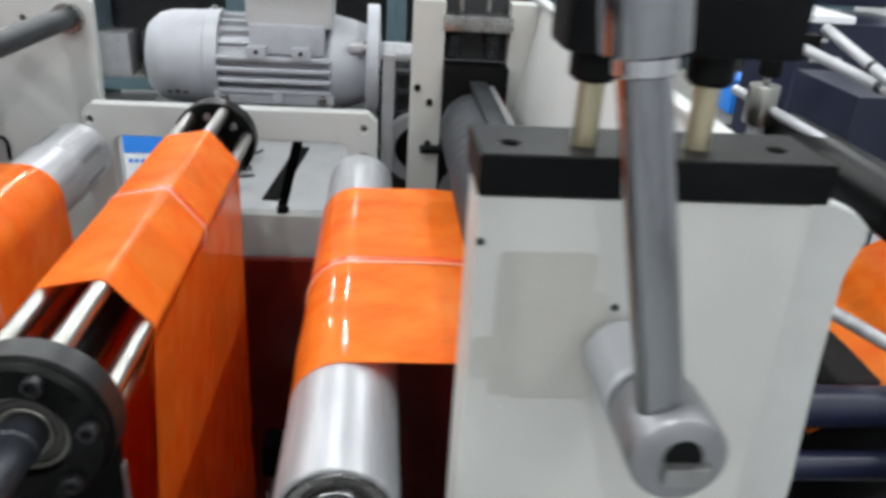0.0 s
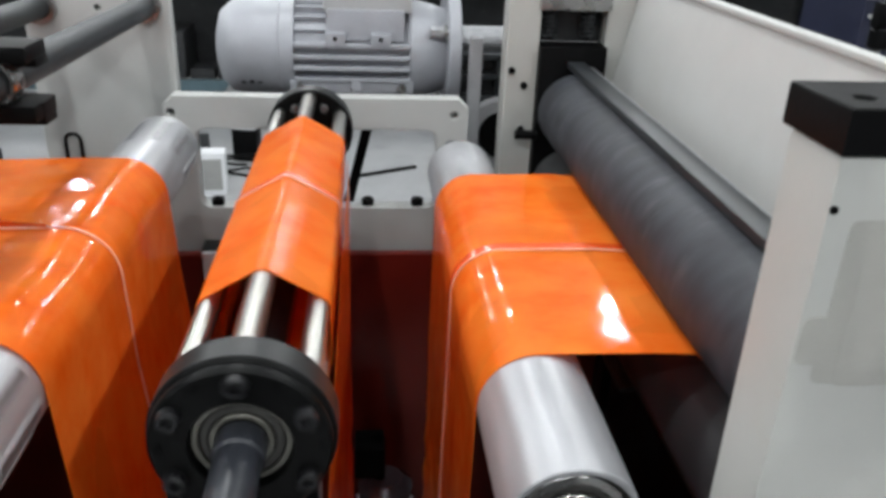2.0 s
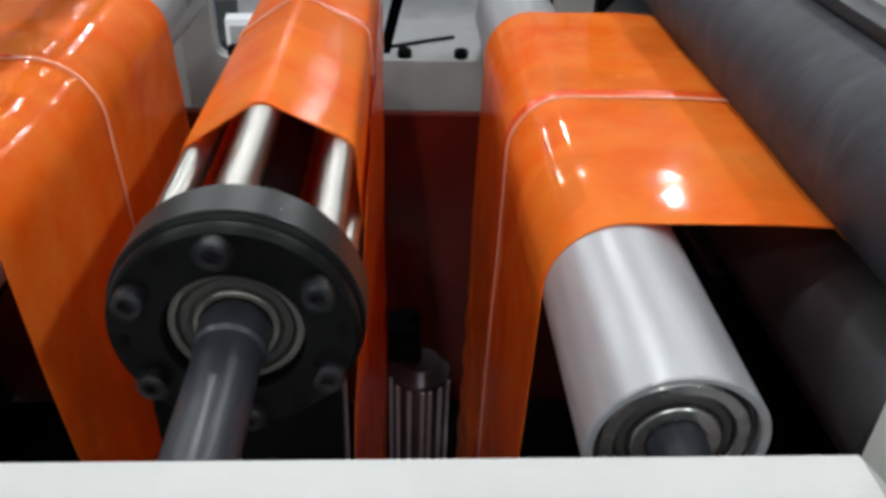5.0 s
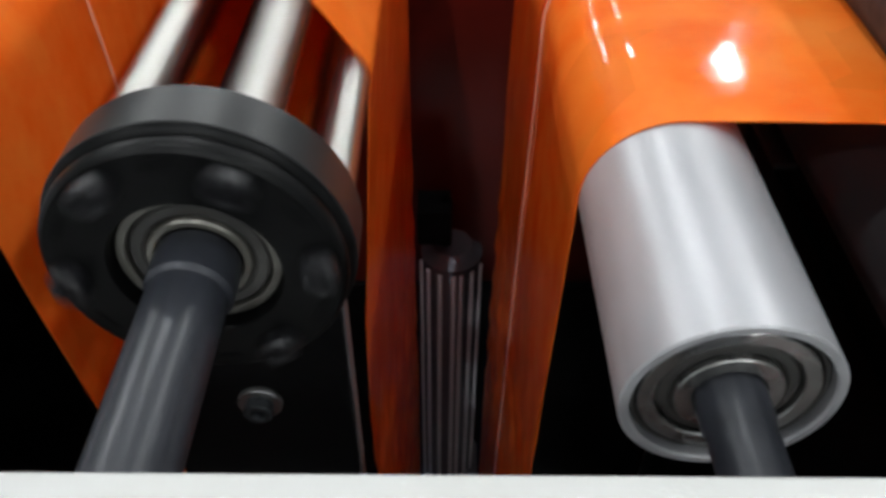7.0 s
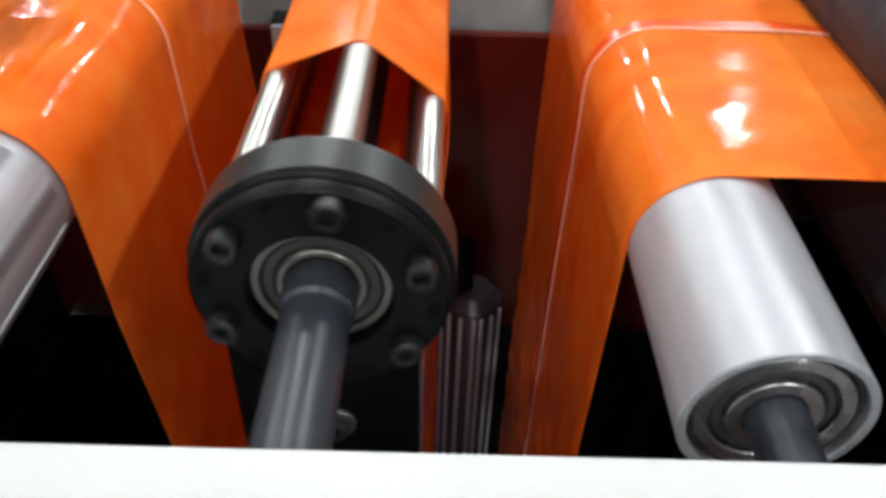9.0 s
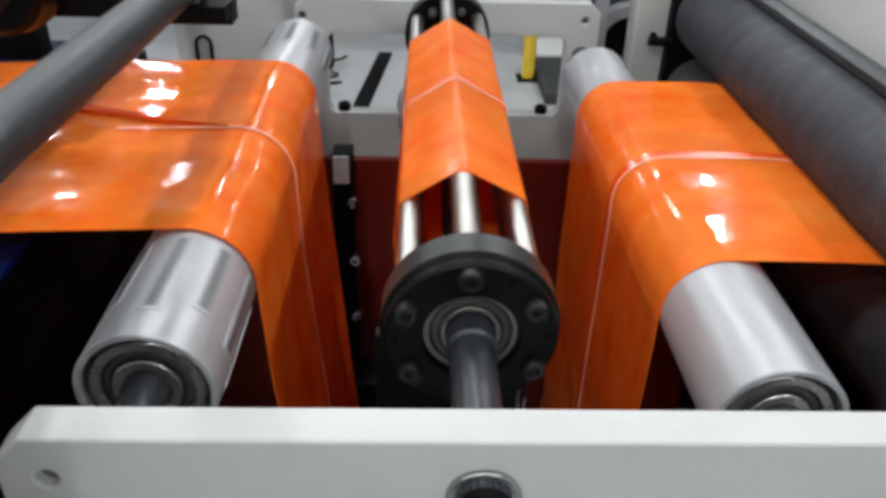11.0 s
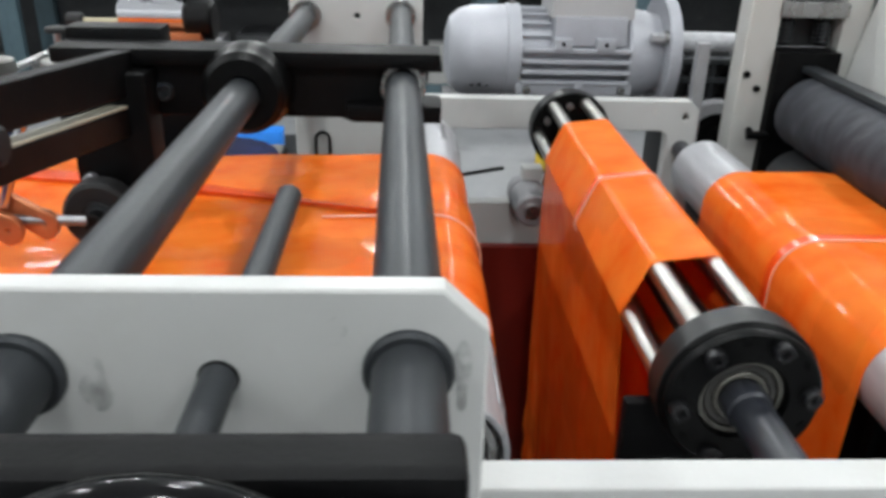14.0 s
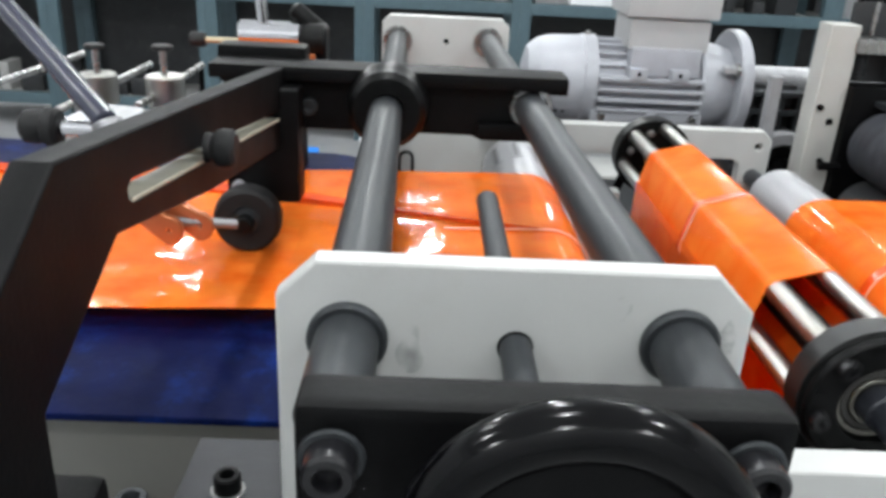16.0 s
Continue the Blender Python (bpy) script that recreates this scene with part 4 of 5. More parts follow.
part("spindle", bm_tube((-0.4565, 0.2005, 0.0300), (-0.517, 0.1870, 0.0360), 0.0042, 18), M_TURNED, wheel_arm)
# The cheeks' orange stands for the film mirrored in bare metal.
part("cheek", plate_mesh(arc(-0.488, 0.030, 0.0115, -90, 90, 10) + arc(-0.510, 0.046, 0.009, 90, 200, 6), [circle(-0.486, 0.030, 0.0028, 12)], 0.190, 0.196), M_COPPERTINT, wheel_arm)
part("cheek", plate_mesh(arc(-0.510, 0.030, 0.0115, -90, 90, 10) + arc(-0.530, 0.046, 0.009, 90, 200, 6), [circle(-0.508, 0.030, 0.0028, 12)], 0.178, 0.184), M_COPPERTINT, wheel_arm)
part("stem", bm_tube((-0.512, 0.187, 0.046), (-0.476, 0.180, 0.132), 0.004, 14), M_BRIGHT, wheel_arm)

# bright clamp lever behind the slotted arm
clamp_lever = thing("clamp_lever", "slim chrome clamping lever with a black knob", "lever")
part("rod", bm_tube((-0.4555, -0.054, 0.1805), (-0.585, 0.062, 0.257), 0.0056, 20), M_DARKCHROME, clamp_lever)
hub_plate = bmesh.new()
loop = [(-0.4700, 0.0400), (-0.5010, 0.0480), (-0.5045, 0.0010), (-0.4810, -0.0165), (-0.4560, -0.0500), (-0.4470, -0.0480)]
low = [hub_plate.verts.new((x, y, 0.158)) for x, y in loop]
top = [hub_plate.verts.new((x, y, 0.1655)) for x, y in loop]
hub_plate.faces.new(low)
hub_plate.faces.new(top)
for k in range(6):
    hub_plate.faces.new((low[k], low[(k + 1) % 6], top[(k + 1) % 6], top[k]))
bmesh.ops.recalc_face_normals(hub_plate, faces=hub_plate.faces)
bmesh.ops.bevel(hub_plate, geom=list(hub_plate.edges), offset=0.0015, segments=2, affect="EDGES", profile=0.7)
part("hub_plate", hub_plate, M_ALU, clamp_lever, "bright machined hub plate")
part("hub", bm_tube((-0.4555, -0.054, 0.1805), (-0.4475, -0.0600, 0.1640), 0.0075, 24), M_TURNED, clamp_lever)
part("cross_pin", bm_rod(0.0042, -0.497, -0.470, "X", (0, -0.030, 0.1700), 16), M_BRIGHT, clamp_lever)
part("knob", bm_lathe([(0, -0.508), (0.0065, -0.508), (0.0085, -0.506), (0.0090, -0.500), (0.0080, -0.497), (0.0100, -0.495), (0.0100, -0.4905), (0.0085, -0.489), (0, -0.489)], 28, "X", m=Matrix.Translation((0, -0.030, 0.1700))), M_DARKRUBBER, clamp_lever)

# chrome barrel on the beam, far clamps and their tie bars
barrel = thing("chrome_barrel", "chrome clamp barrel with an upright rod", "clamp", pose(0.0377, 0.0348, -0.030) @ Matrix.Scale(1.08, 4))
part("barrel", bm_rod(0.0155, -0.520, -0.452, "X", (0, 0.462, 0.157), 36, 0.002), M_BRIGHT, barrel)
part("end_ring", bm_rod(0.021, -0.452, -0.424, "X", (0, 0.462, 0.152), 36, 0.003), M_BLACKSATIN, barrel)
part("upright", bm_tube((-0.494, 0.462, 0.168), (-0.502, 0.462, 0.30), 0.0062, 20), M_BRIGHT, barrel)
part("cam_arm", bm_tube((-0.463, 0.474, 0.186), (-0.430, 0.464, 0.162), 0.0098, 24, None, 0.004), M_BLACKSATIN, barrel, "glossy black cam arm")
part("side_pin", bm_rod(0.0035, -0.56, -0.520, "X", (0, 0.455, 0.150), 14), M_BRASS, barrel)
part("side_knob", bm_rod(0.008, -0.572, -0.555, "X", (0, 0.455, 0.150), 20, 0.002), M_DARKRUBBER, barrel)
part("saddle", bm_box(-0.515, -0.435, 0.44, 0.485, 0.128, 0.142, 0.003), M_COPPERTINT, barrel)
part("post", bm_box(-0.50, -0.45, 0.45, 0.48, -0.02, 0.128, 0.003), M_BLACK, barrel)
for cx, cy, cz in ((-0.677, 0.722, 0.029), (-0.790, 0.765, 0.019)):
    t = thing("post_clamp", "chrome post clamp with a black thumb nut", "clamp", pose(cx, cy, cz), group="post clamps")
    part("body", bm_lathe([(0, -0.024), (0.0262, -0.024), (0.0275, -0.022), (0.0275, 0.018), (0.0255, 0.02), (0, 0.02)], 40, "Z"), M_CHROME, t)
    part("stud", bm_rod(0.0050, 0.018, 0.058, "Z", (0, 0, 0), 14), M_BEARING, t)
    part("nut", bm_rod(0.0150, 0.056, 0.063, "Z", (0, 0, 0), 24, 0.002), M_DARKRUBBER, t)
    part("post", bm_rod(0.014, FLOOR_Z - cz, -0.024, "Z", (0, 0, 0), 20), M_BLACK, t)
for ax, ay, bx, by, bz in ((-0.690, 0.640, -0.688, 0.960, 0.022), (-0.797, 0.626, -0.790, 1.000, 0.012), (-0.945, 0.780, -0.930, 1.060, 0.015)):
    t = thing("tie_bar", "thin silver tie bar held by a post clamp", "bar", group="tie bars")
    part("bar", bm_tube((ax, ay, bz), (bx, by, bz), 0.0056, 16), M_BEARING, t)
    part("stay", bm_rod(0.0050, FLOOR_Z, bz - 0.004, "Z", (bx, by - 0.01, 0), 12), M_BLACK, t)

front_bracket = thing("front_bracket", "grey steel bracket with a cap screw beside the table", "bracket")
part("plate", bm_box(-0.4135, -0.354, -0.150, -0.084, 0.012, 0.021, 0.003), M_GREYDARK, front_bracket)
part("web", bm_box(-0.402, -0.390, -0.145, -0.090, FLOOR_Z, 0.012, 0.002), M_DARKSTEEL, front_bracket)
part("washer", bm_rod(0.0082, 0.021, 0.0225, "Z", (-0.389, -0.126, 0), 24, 0.0003), M_BEARING, front_bracket)
part("screw", bm_bolt(0.0065, 0.0085, Matrix.Translation((-0.389, -0.126, 0.0225))), M_BLACK, front_bracket)

hook = thing("cable_loop", "black cable loop on the rear plate", "cable")
lp = bmesh.new()
hp = [(-0.338, -0.11)] + arc(-0.328, -0.062, 0.010, 180, 0, 10) + [(-0.318, -0.085)]
for (xa, za), (xb, zb) in zip(hp, hp[1:]):
    bm_tube((xa, 0.735, za), (xb, 0.735, zb), 0.0028, 10, lp)
part("loop", lp, M_BLACK, hook)

# ---- blue table ----
table = thing("infeed_table", "table covered with a dark blue sheet under the film", "table")
cover = part("cover", plate_mesh([(-1.10, -0.010), (-0.298, -0.010), (-0.300, 0.12), (-0.332, 0.44), (-0.358, 0.528), (-0.368, 0.556), (-0.382, 0.577), (-0.402, 0.590), (-0.425, 0.596), (-1.10, 0.600)], [], 0.0190, 0.0245), M_BLUE, table, "dark blue sheet")
cover.matrix_basis = pose(0, 0, 0, -90, 0, 0)
part("frame", bm_box(-1.10, -0.36, 0.018, 0.590, -0.30, -0.0255, 0.003), M_BEIGE, table)
# Added black plate that keeps the beige frame's end dark.
part("end_cover", bm_box(-0.3598, -0.3570, 0.016, 0.590, -0.32, -0.0260, 0.001), M_BLACK, table, "black plate added to darken the table end")
part("leg", bm_box(-0.50, -0.44, 0.05, 0.11, FLOOR_Z, -0.30, 0.003), M_GREYCAST, table)
part("leg", bm_box(-1.00, -0.94, 0.05, 0.11, FLOOR_Z, -0.30, 0.003), M_GREYCAST, table)

# ---- motor ----
motor = thing("electric_motor", "silver grey electric motor with cooling fins", "motor", pose(0.0005, 0.871, 0.0440) @ Matrix.Scale(1.06, 4))
part("fan_cover", bm_lathe([(0, -0.141), (0.028, -0.141), (0.048, -0.135), (0.060, -0.121), (0.0648, -0.104), (0.0668, -0.055), (0.0688, -0.053), (0.0688, -0.035), (0.065, -0.034), (0, -0.034)], 56, "X"), M_MOTOR, motor)
part("stator", bm_rod(0.056, -0.04, 0.160, "X", (0, 0, 0), 56), M_MOTOR, motor)
for k in range(9):
    bm = bm_box(-0.034, 0.007, -0.0016, 0.0016, 0.050, 0.0650, 0.0006, 1)
    bmesh.ops.transform(bm, matrix=pose(0, 0, 0, 76 - 17 * k, 0, 0), verts=bm.verts)
    part("fin", bm, M_MOTOR, motor)
for fz in (0.015, 0.000, -0.015, -0.030):
    part("fin", bm_box(-0.034, 0.120, -0.074 + 0.2 * max(0.0, -0.014 - fz), -0.030, fz - 0.0028, fz + 0.0028, 0.0008, 1), M_MOTOR, motor)
    part("fin", bm_box(-0.034, 0.120, 0.030, 0.072, fz - 0.0028, fz + 0.0028, 0.0008, 1), M_MOTOR, motor)
part("pad", bm_box(0.010, 0.112, -0.063, -0.02, 0.020, 0.060, 0.003), M_MOTOR, motor)
part("end_bell", bm_lathe([(0, 0.118), (0.066, 0.118), (0.068, 0.122), (0.062, 0.15), (0.055, 0.172), (0, 0.172)], 48, "X"), M_MOTOR, motor)
part("flange", bm_lathe([(0, 0.170), (0.083, 0.170), (0.085, 0.172), (0.085, 0.186), (0.083, 0.188), (0, 0.192)], 64, "X"), M_MOTOR, motor)
tb = part("terminal_box", bm_box(0.005, 0.122, -0.055, 0.05, 0.055, 0.100, 0.006), M_BOXGREY, motor)
part("box_lid", bm_box(-0.003, 0.130, -0.062, 0.057, 0.102, 0.145, 0.005), M_BOXGREY, tb)
for fx in (0.021, 0.081):
    part("lug", bm_box(fx - 0.013, fx + 0.013, -0.077, -0.045, 0.016, 0.032, 0.002), M_MOTOR, motor)
    part("lug_hole", bm_rod(0.003, -0.0785, -0.076, "Y", (fx, 0, 0.025), 12), M_BLACK, motor)
part("foot_rail", bm_box(-0.04, 0.125, -0.066, -0.03, -0.048, -0.034, 0.001), M_MOTOR, motor)
part("drain_boss", bm_rod(0.008, -0.071, -0.05, "Y", (0.048, 0, -0.039), 20), M_MOTOR, motor)
for fx in (-0.026, 0.110):
    part("bolt", bm_bolt(0.006, 0.007, Matrix.Translation((fx, -0.066, -0.041)) @ pose(0, 0, 0, 90, 0, 0)), M_BEARING, motor)
part("flange_bolt", bm_rod(0.0075, 0.146, 0.170, "X", (0, -0.062, 0.034), 6, 0.0008), M_ALU, motor)
part("flange_washer", bm_rod(0.0105, 0.164, 0.1695, "X", (0, -0.062, 0.034), 20, 0.0006), M_BEARING, motor)
part("eye_bolt", bm_rod(0.0045, 0.066, 0.0735, "Z", (-0.045, 0, 0), 12), M_BEARING, motor)

for k in range(3):
    part("chalk_mark", bm_box(-0.106 + 0.011 * k, -0.100 + 0.011 * k, -0.0560, -0.0510, -0.040, -0.0375 + 0.002 * (k % 2), 0.0), M_GREYDARK, motor)
gear = thing("gear_unit", "grey cast gear unit with a round belt guard", "gearbox")
part("housing", bm_box(0.200, 0.285, 0.82, 0.92, -0.25, 0.060, 0.006), M_DARK, gear)
for gz in (0.048, 0.020, -0.012, -0.075, -0.12):
    part("rib", bm_box(0.198, 0.288, 0.795, 0.82, gz - 0.004, gz + 0.004, 0.001), M_DARKSTEEL, gear)
for gx in (0.226, 0.256, 0.284):
    part("upright", bm_box(gx - 0.004, gx + 0.004, 0.80, 0.82, -0.02, 0.05, 0.001), M_DARKSTEEL, gear)
part("belt_guard", bm_lathe([(0.036, 0.770), (0.052, 0.770), (0.054, 0.773), (0.054, 0.79), (0.036, 0.79)], 40, m=Matrix.Translation((0.262, 0, -0.06))), M_GREYCAST, gear)
part("pulley", bm_lathe([(0, 0.775), (0.012, 0.775), (0.014, 0.782), (0.030, 0.782), (0.034, 0.776), (0.0355, 0.79), (0, 0.79)], 40, m=Matrix.Translation((0.262, 0, -0.06))), M_BLACK, gear)
part("side_post", bm_box(0.205, 0.222, 0.735, 0.752, -0.30, 0.085, 0.002), M_GREYCAST, gear)
part("side_foot", bm_box(0.205, 0.222, 0.752, 0.802, -0.30, -0.27, 0.002), M_GREYCAST, gear)
part("input_shaft", bm_rod(0.02, 0.19, 0.45, "X", (0, 0.855, 0.062), 24), M_ALU, gear)
part("plinth", bm_box(0.20, 0.29, 0.80, 0.93, FLOOR_Z, -0.24, 0.004), M_GREYCAST, gear)
# The plate's shade under the motor is put into its dark colour.
part("motor_plate", bm_box(-0.15, 0.197, 0.79, 0.94, -0.056, -0.028, 0.002), M_GREYDARK, gear, "motor base plate coloured dark for the shade on it")


# ---- inside the machine, between the film drops ----
CX, CY, CR = 0.090, 0.556, 0.039
cylinder = thing("air_cylinder", "polished air cylinder with a black head", "cylinder")
part("tube", bm_rod(CR, FLOOR_Z, -0.498, "Z", (CX, CY, 0), 48, 0.014), M_CLOUDY, cylinder)
part("rod", bm_rod(0.008, -0.498, -0.43, "Z", (CX - 0.008, CY, 0), 20), M_BLACK, cylinder)
part("head", bm_box(CX - 0.042, CX - 0.002, CY - 0.025, CY + 0.02, -0.480, -0.430, 0.003), M_BLACK, cylinder)
# Pale ribs stand for the bright reflection streaks on the polished tube.
for ang in (-75, -48, -22, 4, 18, 40, 66):
    part("rib", bm_rod(0.0034, FLOOR_Z, -0.520, "Z", (CX + CR * math.sin(radians(ang)), CY - CR * math.cos(radians(ang)), 0), 10), M_STREAK, cylinder)
cylinder_b = thing("air_cylinder", "polished air cylinder with a black head", "cylinder")
part("tube", bm_rod(0.022, FLOOR_Z, -0.50, "Z", (-0.10, 0.50, 0), 40, 0.003), M_BRIGHT, cylinder_b)
part("head", bm_box(-0.128, -0.072, 0.475, 0.53, -0.50, -0.44, 0.003), M_BLACK, cylinder_b)
shaft_bracket = thing("shaft_bracket", "dark steel bracket with a cap screw under the shaft", "bracket")
part("plate", bm_box(-0.056, 0.0355, 0.046, 0.056, -0.60, -0.034, 0.002), M_BLACK, shaft_bracket)
part("edge", bm_box(0.0357, 0.0372, 0.047, 0.056, -0.60, -0.060, 0.0005, 1), M_TURNED, shaft_bracket, "pale strip along the plate edge")
part("washer", bm_rod(0.0105, 0.043, 0.046, "Y", (-0.007, 0, -0.131), 28, 0.0005), M_BEARING, shaft_bracket)
part("screw", bm_bolt(0.0068, 0.006, Matrix.Translation((-0.007, 0.043, -0.131)) @ pose(0, 0, 0, 90, 0, 0)), M_DARKSTEEL, shaft_bracket)
part("foot", bm_box(-0.035, 0.0295, 0.046, 0.12, FLOOR_Z, -0.6005, 0.002), M_BLACK, shaft_bracket)
bearing = thing("bearing_housing", "grey bearing housing on a cream lug behind the film", "bearing")
part("housing", bm_lathe([(0, 0.600), (0.020, 0.600), (0.023, 0.603), (0.023, 0.662), (0.026, 0.664), (0.026, 0.681), (0, 0.681)], 32, m=Matrix.Translation((-0.036, 0, -0.118))), M_GREYCAST, bearing)
part("cap", bm_lathe([(0, 0.596), (0.010, 0.596), (0.012, 0.600), (0, 0.600)], 24, m=Matrix.Translation((-0.036, 0, -0.118))), M_BEARING, bearing)
part("lug", bm_box(-0.045, -0.016, 0.655, 0.6805, -0.094, -0.076, 0.004), M_WHITE, bearing)
deflector = thing("deflector_bar", "dull steel strip below the film", "bar")
part("strip", bm_box(0.282, 0.296, 0.215, 0.285, -0.122, -0.117, 0.001), M_DARKSTEEL, deflector)
part("leg", bm_box(0.284, 0.294, 0.27, 0.283, FLOOR_Z, -0.122, 0.001), M_BLACK, deflector)

# ---- unwinding section beyond the guard, on the right ----
for a, b in (((0.7054, 0.60, 0.1526), (0.770, 0.36, 0.117)), ((0.7544, 0.60, 0.1687), (0.745, 0.40, 0.133)), ((0.690, 0.68, 0.071), (0.775, 0.38, 0.032))):
    t = thing("silver_tube", "bare silver tube of the unwinding section", "tube", group="unwinder tubes")
    part("tube", bm_tube(a, b, 0.0065, 16), M_ALU, t)
    part("collar", bm_tube(Vector(a).lerp(Vector(b), 0.62), Vector(a).lerp(Vector(b), 0.66), 0.0074, 16), M_DARKSTEEL, t)
t = thing("tube_clamp", "chrome tube clamp with a black nut on a post", "clamp")
part("body", bm_lathe([(0, 0.040), (0.0195, 0.040), (0.0205, 0.042), (0.0205, 0.089), (0.0195, 0.091), (0, 0.091)], 36, "Z", m=Matrix.Translation((0.703, 0.62, 0))), M_CHROME, t)
part("stud", bm_rod(0.005, 0.091, 0.104, "Z", (0.703, 0.62, 0), 14), M_BEARING, t)
part("nut", bm_rod(0.0150, 0.102, 0.128, "Z", (0.705, 0.62, 0), 24, 0.003), M_BLACK, t)
part("arm", bm_box(0.690, 0.760, 0.612, 0.628, 0.128, 0.158, 0.003), M_BLACK, t)
part("post", bm_rod(0.012, FLOOR_Z, 0.040, "Z", (0.703, 0.62, 0), 20), M_GREYCAST, t)
t = thing("film_unwinder", "dark navy film unwinder beyond the guard", "unwinder")
part("side", bm_box(0.835, 0.90, 0.62, 0.80, FLOOR_Z, 0.080, 0.004), M_NAVY, t)
part("foot", bm_box(0.80, 0.92, 0.61, 0.82, FLOOR_Z, FLOOR_Z + 0.06, 0.004), M_BLACK, t)
t = thing("navy_cabinet", "dark navy machine cabinet with a bright top plate", "cabinet")
part("body", bm_box(1.075, 1.36, 1.255, 1.50, FLOOR_Z, 0.090, 0.006), M_NAVY, t)
part("top_plate", bm_box(1.072, 1.18, 1.250, 1.42, 0.0905, 0.106, 0.003), M_PAPER, t, "bright white top plate")
part("mast", bm_box(1.17, 1.36, 1.43, 1.50, 0.1065, 0.42, 0.006), M_NAVY, t)
part("slot_rail", bm_box(1.10, 1.17, 1.248, 1.256, 0.010, 0.022, 0.002), M_SHELF, t)
part("slot_rail", bm_box(1.085, 1.13, 1.248, 1.256, 0.052, 0.060, 0.002), M_SHELF, t)
t = thing("unwinding_film", "orange film coming up from the unwinder", "film")
part("sheet", bm_sheet([(0.66, -0.20), (0.74, -0.150), (0.80, -0.095), (0.855, -0.065)], 0.27, 0.50, 0.0006, 10, 0.002), M_FILM, t)
t = thing("unwinder_roller", "dark guide roller of the unwinding section", "roller")
part("shell", bm_rod(0.034, 0.33, 0.62, "Y", (0.745, 0, 0.022), 36), M_BLACKSATIN, t)
part("collar", bm_rod(0.020, 0.30, 0.33, "Y", (0.745, 0, 0.022), 36), M_ALU, t)
t = thing("lower_tube", "bare silver tube below the orange film", "tube")
part("tube", bm_tube((0.655, 0.33, -0.070), (0.80, 0.22, -0.125), 0.0075, 16), M_ALU, t)
part("foot", bm_box(0.79, 0.81, 0.20, 0.23, FLOOR_Z, -0.118, 0.003), M_BLACK, t)
t = thing("unwinder", "black unwinder below the orange film", "machine")
part("top_beam", bm_rod(0.022, 0.62, 0.90, "X", (0, 0.27, -0.165), 24), M_NAVY, t)
part("lower_beam", bm_rod(0.016, 0.62, 0.90, "X", (0, 0.25, -0.225), 24), M_NAVY, t)
part("body", bm_box(0.60, 0.855, 0.29, 0.66, FLOOR_Z, -0.15, 0.006), M_BLACK, t)
t = thing("blue_drum", "dark blue drum standing beyond the guard", "drum")
part("drum", bm_rod(0.07, FLOOR_Z, -0.175, "Z", (0.77, 0.14, 0), 40, 0.01), M_BLUE, t)
part("lid", bm_rod(0.066, -0.175, -0.168, "Z", (0.77, 0.14, 0), 40, 0.003), M_BLACK, t)

# ---- hall behind the machine ----
RACK_Y = 5.0
rng = random.Random(11)
for k in range(8):
    x0 = -4.85 + 1.03 * k
    t = thing("storage_rack", "grey blue steel storage rack with dark parts on the shelves", "shelf rack", pose(x0, RACK_Y, FLOOR_Z), group="storage racks")
    for py in (0, 0.55):
        part("post", bm_box(0, 0.07, py, py + 0.06, 0, 2.3, 0.004), M_RACK, t)
        part("post", bm_box(0.97, 1.03, py, py + 0.06, 0, 2.3, 0.004), M_RACK, t)
    for sz in (0.16, 0.90, 1.42, 1.95):
        part("beam", bm_box(0.07, 0.97, 0, 0.05, sz, sz + 0.075, 0.004), M_RACK, t)
        part("shelf", bm_box(0.07, 0.97, 0.05, 0.60, sz + 0.03, sz + 0.06, 0.003), M_SHELF, t)
    part("back_sheet", bm_box(0.0, 1.03, 0.62, 0.64, 0.1, 2.3, 0.0), M_DARK, t)
    for sz in (0.22, 0.96, 1.48):
        px = 0.10
        while px < 0.88:
            w = rng.uniform(0.06, 0.26)
            if px + w > 0.95:
                break
            hgt = rng.uniform(0.06, 0.34)
            mat = rng.choice((M_DARK, M_DARK, M_DARK, M_BLACK, M_BLACK, M_GREYCAST, M_DARK, M_SHELF))
            crate = tagged(part("stored_part", bm_box(x0 + px, x0 + px + w, RACK_Y + 0.12, RACK_Y + 0.12 + rng.uniform(0.15, 0.4), FLOOR_Z + sz + 0.001, FLOOR_Z + sz + hgt, 0.008), mat), "oily machine part stored on a rack shelf", "machine part", "stored parts")
            px += w + rng.uniform(0.02, 0.12)

GREEN_X = -1.35
bag = bm_box(GREEN_X, GREEN_X + 0.16, RACK_Y - 0.0, RACK_Y + 0.1, FLOOR_Z + 0.976, FLOOR_Z + 1.06, 0.03, 3)
tagged(part("green_bag", bag, M_GREEN), "crumpled green plastic bag on a shelf", "bag")
paper = bm_box(0.62, 0.98, RACK_Y + 0.02, RACK_Y + 0.12, FLOOR_Z + 0.976, FLOOR_Z + 1.04, 0.012, 2)
tagged(part("paper_stack", paper, M_PAPER), "white paper sacks on a shelf", "sack")


CAB = (-0.80, 3.75)


def on_floor(name, label, cat, x0, x1, y0, y1, h, mat, turn=0.0, bev=0.006):
    bm = bm_box(-(x1 - x0) / 2, (x1 - x0) / 2, -(y1 - y0) / 2, (y1 - y0) / 2, 0, h, bev)
    ob = tagged(part(name, bm, mat), label, cat)
    ob.matrix_basis = pose((x0 + x1) / 2, (y0 + y1) / 2, FLOOR_Z, 0, 0, turn)
    return ob


